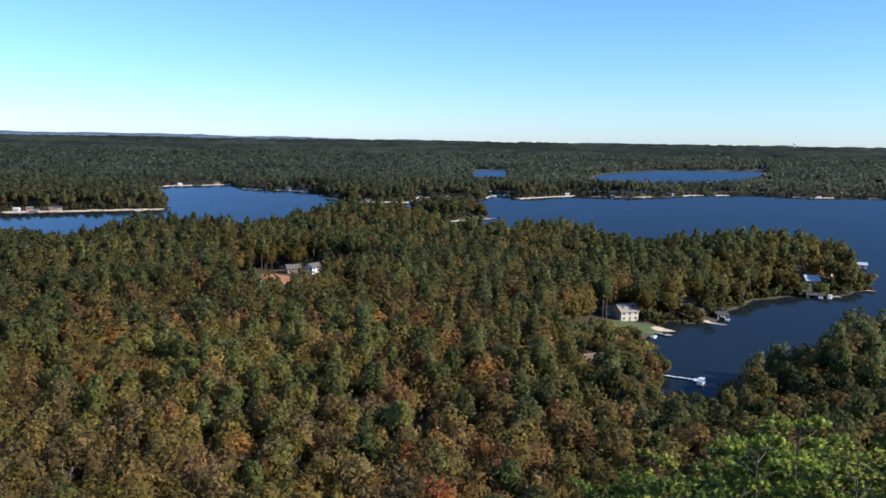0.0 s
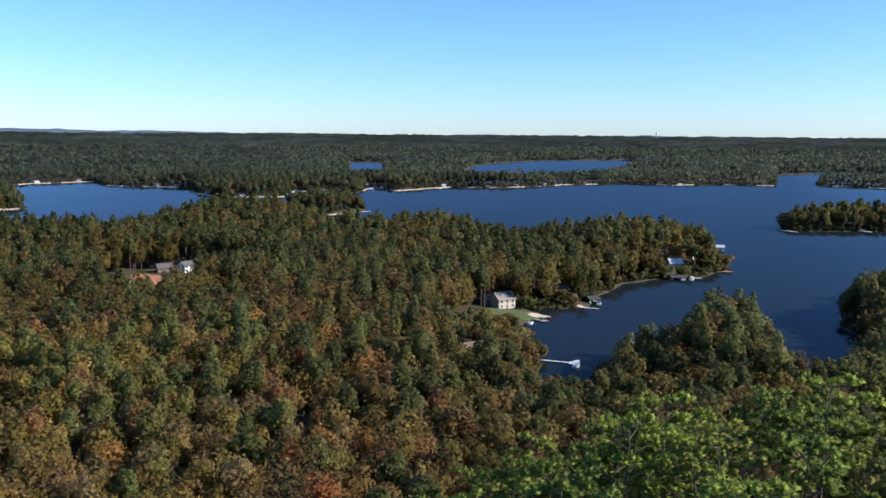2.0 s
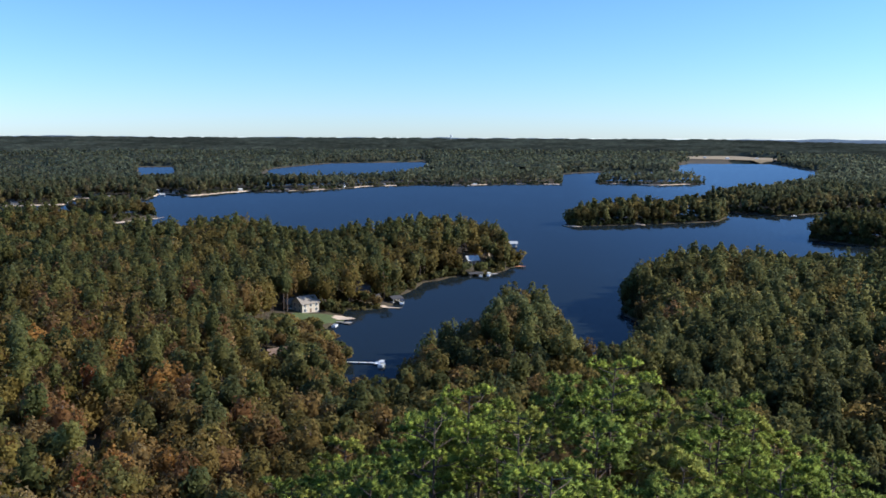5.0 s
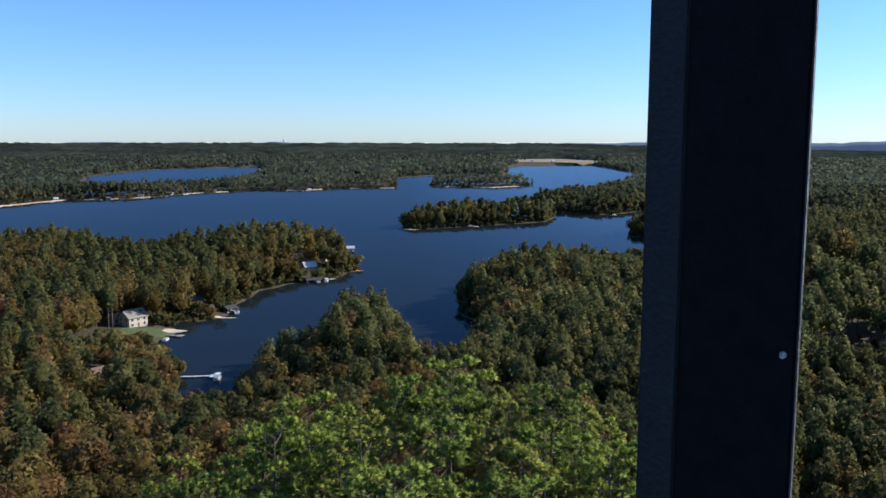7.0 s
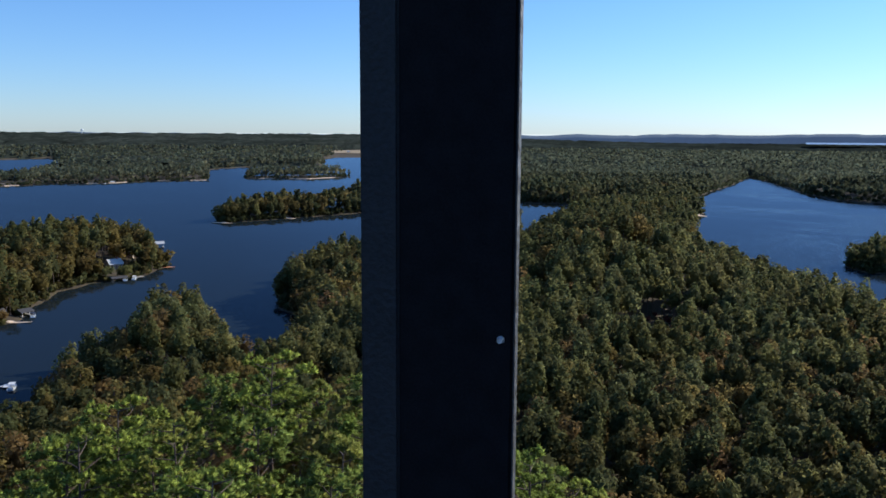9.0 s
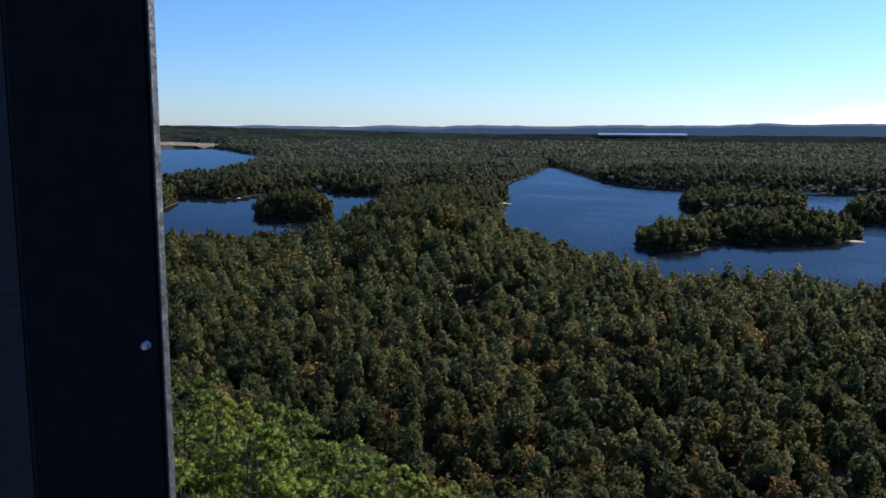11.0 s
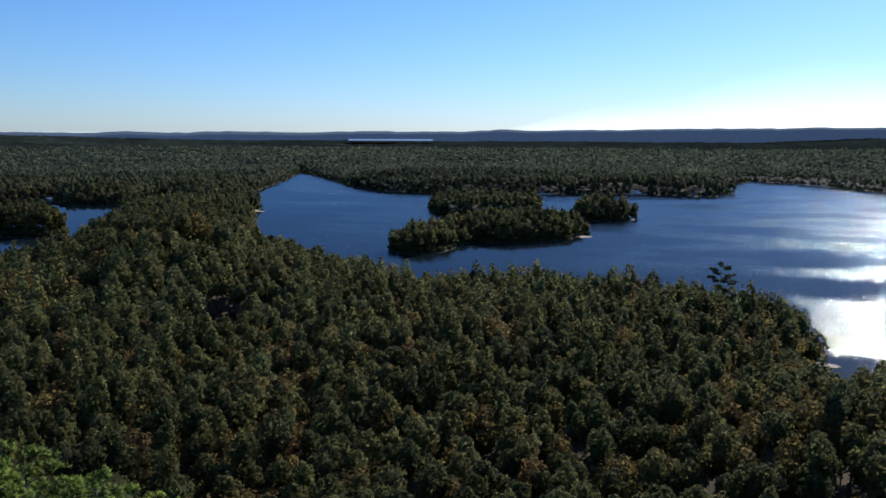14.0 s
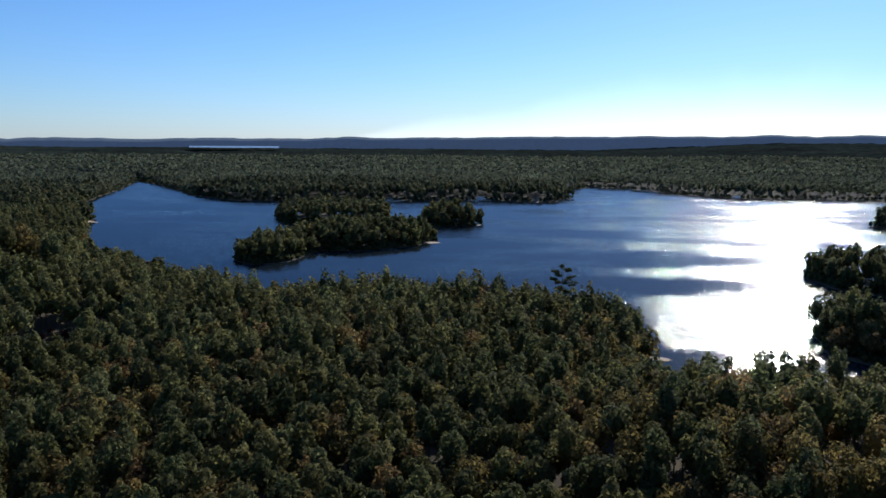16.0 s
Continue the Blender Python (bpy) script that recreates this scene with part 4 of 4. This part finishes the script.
GELCOAT = plain("white_gelcoat", (0.82, 0.82, 0.8), 0.25, 0, 1.0, 0.04, 0.0)
CANVAS = plain("navy_canvas", (0.03, 0.04, 0.08), 0.8, 0, 2.0, 0.2, 0.1)


def level(a, d):
    p = at(a, d)
    return float(ground_height(np.array([p.x]), np.array([p.y]))[0])


def spot(a, d, turn, z=None):
    """A pose at that heading and distance; turn 0 faces the tower."""
    p = at(a, d)
    return pose(p.x, p.y, level(a, d) if z is None else z, 0, 0, -a + turn)


def prism(bm, x0, x1, y0, y1, z0, z1):
    """A gable wall under a roof whose ridge runs along x."""
    v = [bm.verts.new(c) for x in (x0, x1) for c in ((x, y0, z0), (x, y1, z0), (x, (y0 + y1) / 2, z1))]
    bm.faces.new((v[0], v[2], v[1]))
    bm.faces.new((v[3], v[4], v[5]))
    bm.faces.new((v[0], v[1], v[4], v[3]))
    bm.faces.new((v[0], v[3], v[5], v[2]))
    bm.faces.new((v[1], v[2], v[5], v[4]))


def roof_slab(w, dp, z, rise, over, side, thick=0.25):
    bm = bmesh.new()
    y1, s = dp / 2 + over, 1 if side > 0 else -1
    drop = rise * over / (dp / 2)
    pts = [(0, z + rise), (s * y1, z - drop)]
    v = [[bm.verts.new((x, y, zz + o)) for y, zz in pts for o in (0.02, thick)] for x in (-w / 2 - over, w / 2 + over)]
    a, b = v
    for f in ((a[0], a[1], b[1], b[0]), (a[2], b[2], b[3], a[3]), (a[1], a[3], b[3], b[1]), (a[0], b[0], b[2], a[2]), (a[0], a[2], a[3], a[1]), (b[0], b[1], b[3], b[2])):
        bm.faces.new(f)
    bmesh.ops.recalc_face_normals(bm, faces=bm.faces)
    return bm


def window(parent, x, y, z, w, h, face):
    """A framed pane on the wall that faces -y, +y, -x or +x."""
    e = 0.05
    ax = face in ("-x", "+x")
    s = -1 if face[0] == "-" else 1
    def cell(u0, u1, z0, z1, d0, d1):
        lo, hi = sorted((s * d0, s * d1))
        return (x + lo, x + hi, y + u0, y + u1, z0, z1) if ax else (x + u0, x + u1, y + lo, y + hi, z0, z1)
    bm = bmesh.new()
    for u0, u1, z0, z1 in ((-w / 2 - 0.12, -w / 2, z - h / 2 - 0.12, z + h / 2 + 0.12), (w / 2, w / 2 + 0.12, z - h / 2 - 0.12, z + h / 2 + 0.12),
                           (-w / 2, w / 2, z + h / 2, z + h / 2 + 0.12), (-w / 2, w / 2, z - h / 2 - 0.12, z - h / 2), (-0.04, 0.04, z - h / 2, z + h / 2)):
        box_bm(bm, *cell(u0, u1, z0, z1, 0.003, e + 0.04))
    fr = part("window", bm, WHITE, parent)
    part("pane", box(*cell(-w / 2, w / 2, z - h / 2, z + h / 2, 0.003, e)), PANE, fr)


def house(label, m, w, dp, h, rise, wall, roof, storeys=1, windows=3, chimney=False, group="", name="lake_house"):
    root = empty(name, m, label, "house", group)
    b = box(-w / 2, w / 2, -dp / 2, dp / 2, -1.5, h)
    prism(b, -w / 2, w / 2, -dp / 2, dp / 2, h + 0.004, h + rise)
    part("wall", b, wall, root)
    for side in (-1, 1):
        part("roof", roof_slab(w, dp, h, rise, 0.6, side), roof, root)
    for st in range(storeys):
        zc = h / storeys * (st + 0.55)
        for i in range(windows):
            xc = -w / 2 + w * (i + 0.5) / windows
            for face, yy in (("-y", -dp / 2), ("+y", dp / 2)):
                if st == 0 and i == windows // 2 and face == "-y":
                    part("door", box(xc - 0.5, xc + 0.5, yy - 0.06, yy - 0.003, 0, 2.05), BROWN, root)
                else:
                    window(root, xc, yy, zc, 1.3, 1.4, face)
        for face, xx in (("-x", -w / 2), ("+x", w / 2)):
            for yc in (-dp / 4, dp / 4):
                window(root, xx, yc, zc, 1.3, 1.5, face)
    if chimney:
        part("chimney", box(w * 0.2, w * 0.2 + 0.9, -0.5, 0.5, h, h + rise + 1.2, 0.03), BRICKRED, root)
    return root


def dock(label, m, length, width=1.8, head=(5, 4), mat=DECK):
    """A walkway out along -y on piles, with a wider head; z 0 is the water."""
    root = empty("dock", m, label, "dock", "docks on the lake")
    n = int(length / 1.2)
    for i in range(n):
        part("board", box(-width / 2, width / 2, -length * (i + 1) / n + 0.03, -length * i / n, 0.55, 0.65), mat, root)
    part("head", box(-head[0] / 2, head[0] / 2, -length - head[1], -length, 0.55, 0.66, 0.02), mat, root)
    for i in range(0, n, 3):
        for x in (-width / 2, width / 2):
            part("pile", box(x - 0.1, x + 0.1, -length * (i + 1) / n - 0.1, -length * (i + 1) / n + 0.1, -3, 0.95), BARK, root)
    for x in (-head[0] / 2, head[0] / 2):
        for yv in (-length - head[1], -length - 0.2):
            part("pile", box(x - 0.1, x + 0.1, yv - 0.1, yv + 0.1, -3, 1.1), BARK, root)
    return root


def boathouse(label, m, w, dp, roof, h=3.0):
    """An open boat shelter: posts, pitched roof, deck on piles."""
    root = empty("boathouse", m, label, "boathouse", "boathouses")
    part("deck", box(-w / 2, -w / 2 + 1.2, -dp / 2, dp / 2, 0.5, 0.65), DECK, root)
    part("deck", box(w / 2 - 1.2, w / 2, -dp / 2, dp / 2, 0.5, 0.65), DECK, root)
    for x in (-w / 2 + 0.2, w / 2 - 0.2):
        for yv in (-dp / 2 + 0.2, 0, dp / 2 - 0.2):
            part("post", box(x - 0.1, x + 0.1, yv - 0.1, yv + 0.1, -3, h), WHITE, root)
    for side in (-1, 1):
        part("roof", roof_slab(w, dp, h, dp * 0.16, 0.5, side, 0.2), roof, root)
    return root


def boat(label, m, length=6.5, cover=False, canopy=True):
    """A pontoon or runabout: tapered hull, deck, seats, windscreen, canopy."""
    root = empty("boat", m, label, "boat", "boats")
    b = bmesh.new()
    secs = [(-length / 2, 1.1, 0.2), (-length / 4, 1.2, 0.0), (length / 5, 1.15, 0.0), (length * 0.42, 0.6, 0.15), (length / 2, 0.05, 0.45)]
    rings = [[b.verts.new(c) for c in ((x, -hw, 0.95), (x, -hw * 0.75, k), (x, hw * 0.75, k), (x, hw, 0.95))] for x, hw, k in secs]
    for r0, r1 in zip(rings, rings[1:]):
        for i in range(3):
            b.faces.new((r0[i], r0[i + 1], r1[i + 1], r1[i]))
        b.faces.new((r0[3], r0[0], r1[0], r1[3]))
    b.faces.new(rings[0])
    b.faces.new(rings[-1][::-1])
    bmesh.ops.recalc_face_normals(b, faces=b.faces)
    part("hull", b, GELCOAT, root)
    part("seat", box(-length * 0.4, -length * 0.25, -0.9, 0.9, 0.96, 1.4, 0.05), GELCOAT, root)
    part("console", box(0, 0.5, -0.8, 0.8, 0.96, 1.5, 0.08), CANVAS if cover else GELCOAT, root)
    if canopy:
        part("canopy", box(-length * 0.3, length * 0.15, -1.1, 1.1, 2.3, 2.38, 0.03), CANVAS if cover else WHITE, root)
        for x in (-length * 0.28, length * 0.13):
            for yv in (-1.0, 1.0):
                part("pole", box(x - 0.03, x + 0.03, yv - 0.03, yv + 0.03, 0.96, 2.3), BRIGHT, root)
    return root


def ground_patch(name, label, category, a, d, across, along, turn, mat, lift=0.12, n=14):
    """A patch of lawn, sand or bare soil with an uneven rim that follows the ground."""
    c, th = at(a, d), radians(-a + turn)
    q = np.linspace(0, 2 * np.pi, 4 * n, endpoint=False)
    vs, k = [], np.linspace(0.02, 1, n)
    rim = 1 + 0.1 * np.sin(3 * q + a) + 0.06 * np.sin(7 * q + d)
    ux, uy = np.cos(q) * across * rim, np.sin(q) * along * rim
    px = c.x + (k[:, None] * (ux * math.cos(th) - uy * math.sin(th))[None]).ravel()
    py = c.y + (k[:, None] * (ux * math.sin(th) + uy * math.cos(th))[None]).ravel()
    pz = np.maximum(ground_height(px, py), 0.02) + lift
    m = 4 * n
    i = np.arange(n - 1)[:, None] * m + np.arange(m)[None]
    j = np.arange(n - 1)[:, None] * m + (np.arange(m)[None] + 1) % m
    o = new(name, mesh_from(name, np.stack([px, py, pz], 1), np.stack([i, i + m, j + m, j], -1).reshape(-1, 4), True))
    o.data.materials.append(mat)
    return tagged(o, label, category, kind="structure")


# the white house with a lawn on the bay
house("cream two-storey lake house with a beige shingle roof on a lawn", spot(12.6, 423, 33), 10, 9, 4.8, 3.0, CREAM, BEIGEROOF, 2, 3)
house("cream garage with a beige roof beside the lake house", spot(11.65, 429, 20), 7, 6, 2.8, 2.2, CREAM, BEIGEROOF, 1, 2, name="garage")
ground_patch("lawn", "sloping green lawn below the cream house", "lawn", 13.3, 407, 13.5, 10, 0, GRASS)
ground_patch("beach", "pale sand beach at the foot of the lawn", "beach", 15.15, 411, 5.5, 3.5, 0, SANDY, 0.35)
dock("short wooden dock beside the sand beach", spot(14.7, 403, 60, 0), 5, 1.6, (3.5, 3))
boat("white runabout moored at the short dock", spot(14.6, 395, 70, -0.3), 5.5, canopy=False)
# house among the trees by the long dock
house("white gabled house half hidden in russet trees", spot(10.8, 322, 25), 10, 8, 3.2, 2.6, WHITE, BROWN, 1, 3)
dock("long white dock reaching out over the bay", spot(15.35, 328, 78, 0), 11.5, 1.2, (4, 3.5), WHITE)
boat("white boat on the lift of the long dock", spot(17.85, 322, 75, 0.1), 6.5)
# dark house and boats on the point
house("dark-roofed brown house in the shade of tall trees", spot(16.2, 455, 10), 12, 9, 3.4, 2.6, BROWN, DARKROOF, 1, 3)
house("small brown shed with a dark roof near the water", spot(17.4, 449, 40), 4, 3, 2.3, 1.0, BROWN, DARKROOF, 1, 1, name="shed")
boathouse("dark-roofed boathouse on the point", spot(18.75, 452, 30, 0), 6, 7, DARKROOF, 2.6)
boat("white boat moored beside the dark boathouse", spot(19.25, 449, 85, -0.3), 7, cover=True)
# tip of the peninsula
house("white pavilion-roofed house on the tip of the peninsula", spot(24.1, 570, 25), 8.5, 7.0, 3.0, 2.6, TAN, TINROOF, 1, 3, chimney=True)
house("low tan house behind the tip of the peninsula", spot(24.7, 606, -10), 13, 7, 3.0, 2.0, TAN, BROWN, 1, 4)
dock("grey dock with moored boats at the peninsula", spot(25.0, 556, 25, 0), 8, 2, (9, 4))
boathouse("low dark-roofed boat shelter at the foot of the peninsula", spot(24.35, 540, 20, 0), 9, 5, DARKROOF, 2.0)
boat("white pontoon boat beside the grey dock", spot(25.3, 543, 80, -0.2), 7.5)
boat("small white boat beside the grey dock", spot(24.7, 540, 95, -0.3), 5, canopy=False)
boathouse("white-roofed boathouse standing off the peninsula's tip", spot(26.7, 690, 5, 0), 12, 9, TINROOF, 3.4)
ground_patch("beach", "tan clay bank at the tip of the peninsula", "beach", 27.2, 586, 6, 3, 0, CLAY, 0.1)
for a, d, w, l in SANDS:
    ground_patch("beach", "narrow strip of pale sand at the water's edge", "beach", a, d, w, l, -a, SANDY, 0.2)
# opening under thin pines on the wooded hill
LITTER = plain("pinkish_leaf_litter", (0.3, 0.17, 0.13), 0.95, 0, 0.5, 0.5, 0.5)
ground_patch("clearing", "bare reddish ground strewn with pale litter between thin pine trunks", "clearing", 61.4, 346, 17, 9, 0, LITTER, 0.25)
# eroded banks of pale sand and clay along the far shores
for a0, a1, d0 in BANKS:
    aa = np.arange(a0, a1 + 0.05, 0.1)
    dd = np.array([bank(a, d0, 0.3) for a in aa])
    dd = np.where(np.abs(dd - np.median(dd)) < 90, dd, np.median(dd))
    up = 1 + 0.35 * vnoise(aa * 100, 0 * aa, 23, 51) + 0.2 * vnoise(aa * 100, 0 * aa, 7, 52)
    rim = [np.stack([(dd + o) * np.sin(np.radians(aa)), (dd + o) * np.cos(np.radians(aa)), 0 * aa + h0 + h1 * up], 1) for o, h0, h1 in ((-0.8, -0.3, 0), (0.4, 0.25, 0.25), (2.2, 0.4, 0.75), (6.5, 0.8, 0.7))]
    n = len(aa)
    i = np.arange(n - 1)[None] + np.arange(3)[:, None] * n
    o = new("shore_bank", mesh_from("shore_bank", np.concatenate(rim), np.stack([i, i + 1, i + 1 + n, i + n], -1).reshape(-1, 4), True))
    o.data.materials.append(BANKSAND)
    tagged(o, "bare bank of pale sand and clay along the far shore", "bank", kind="structure")
# clearing with red clay
ground_patch("beach", "long pale sand spit at the end of the islet", "beach", 1.75, 950, 38, 6, 45, SANDY, 0.3)
ground_patch("clearing", "bare red clay clearing among the trees", "clearing", -11.6, 488, 9.5, 27, 0, CLAY, 0.4)
house("grey-roofed brown house beside the red clearing", spot(-10.3, 520, 12), 8.5, 7, 3.0, 2.0, BROWN, SHINGLE, 1, 3)
house("white house at the edge of the clearing", spot(-8.9, 517, 40), 8, 7, 4.2, 2.0, WHITE, SHINGLE, 2, 3)
house("white shed in a gap of the yellow trees", spot(-6.2, 404, 20), 4, 3, 2.4, 1.2, WHITE, TINROOF, 1, 1, name="shed")
house("small pale house deep in the woods", spot(1.4, 301, 10), 7, 6, 2.6, 1.8, WHITE, SHINGLE, 1, 2)
house("small grey cabin deep in the woods", spot(3.0, 279, -25), 6, 5, 2.6, 1.6, TAN, SHINGLE, 1, 2)
house("white house among pines on the wooded hill", spot(59.2, 434, -15), 9, 7, 4.5, 2.4, WHITE, SHINGLE, 2, 3)

# cottages and docks along the far shores
for i, (a, d, wall, roof) in enumerate(FAR_COTTAGES):
    what = {"w": "white", "t": "tan", "r": "red-brick"}[wall] + " lakeside cottage with a " + {"t": "pale metal", "g": "grey shingle", "d": "dark"}[roof] + " roof on the far shore"
    wall, roof = {"w": WHITE, "t": TAN, "r": BRICKRED}[wall], {"t": TINROOF, "g": SHINGLE, "d": DARKROOF}[roof]
    big = 1.5 if d > 3000 else 1.0
    house(what, spot(a, d, (i * 37) % 50 - 25), (6.5 + i % 4) * big, 5.5 * big, (2.4 + i % 2 * 0.8) * big, 1.5 * big, wall, roof, 1, 3, group="far cottages", name="cottage")
FAR_DOCKS = [(-26.6, 1073, 5), (-20.6, 1072, 30), (-18.3, 1080, -60), (-18.0, 1594, 0), (-13.8, 1512, 10), (-9.9, 1444, 20), (-5.6, 1204, 0), (-2.2, 1262, -10), (0.6, 1296, 15),
             (3.0, 1330, 0), (5.0, 1322, 10), (8.2, 1418, 0), (11.0, 1420, 0), (13.4, 1438, 10), (15.0, 1490, 0), (23.8, 1588, 0), (29.2, 1648, 10),
             (45.0, 1076, 0), (68.4, 1600, 60), (69.8, 1390, 50), (81.4, 1243, 0), (88.4, 1280, 0), (92.5, 1266, 0), (94.6, 1345, -50), (96.0, 1700, 0)]
for i, (a, d, turn) in enumerate(FAR_DOCKS):
    d = bank(a, d, 1)
    dock("pale wooden dock on piles on the far shore", spot(a, d + 1, turn, 0), 10 + i % 3 * 3, 2, (6, 5), WHITE if i % 2 else DECK)
    if i % 3 == 0:
        boathouse("open boathouse with a pale metal roof on the far shore", spot(a + 0.45, d - 4, turn, 0), 7, 8, TINROOF if i % 2 else SHINGLE)

ground_patch("meadow", "dry tan meadow on the far shore of the lake arm", "meadow", 41.0, 3390, 230, 110, 0, MEADOW, 1.5)

# water tower on the skyline
wt = empty("water_tower", spot(22.6, 4700, 0), "pale water tower on the wooded skyline", "water tower")
b = bmesh.new()
bmesh.ops.create_uvsphere(b, u_segments=16, v_segments=8, radius=7)
bmesh.ops.scale(b, vec=(1, 1, 0.7), verts=b.verts)
bmesh.ops.translate(b, vec=(0, 0, 36), verts=b.verts)
part("tank", b, WHITE, wt)
b = bmesh.new()
bmesh.ops.create_cone(b, cap_ends=True, segments=10, radius1=2.2, radius2=1.8, depth=32)
bmesh.ops.translate(b, vec=(0, 0, 16), verts=b.verts)
part("shaft", b, WHITE, wt)

# a strip of another lake far to the east
x, y, f = sheet(np.arange(69.2, 75.2, 0.25), np.array([4300.0, 4450, 4600]), False)
far_lake = new("water_far", mesh_from("water_far", np.stack([x, y, 52 + (np.hypot(x, y) - 4300) * 0.02], 1), f))
# the sky's reflection is put into a pale base colour
far_lake.data.materials.append(plain("sky_bright_distant_water", (0.27, 0.33, 0.4), 0.35, 0, 0.01, 0.1, 0.0))
tagged(far_lake, "thin bright strip of a distant lake", "lake", kind="structure")
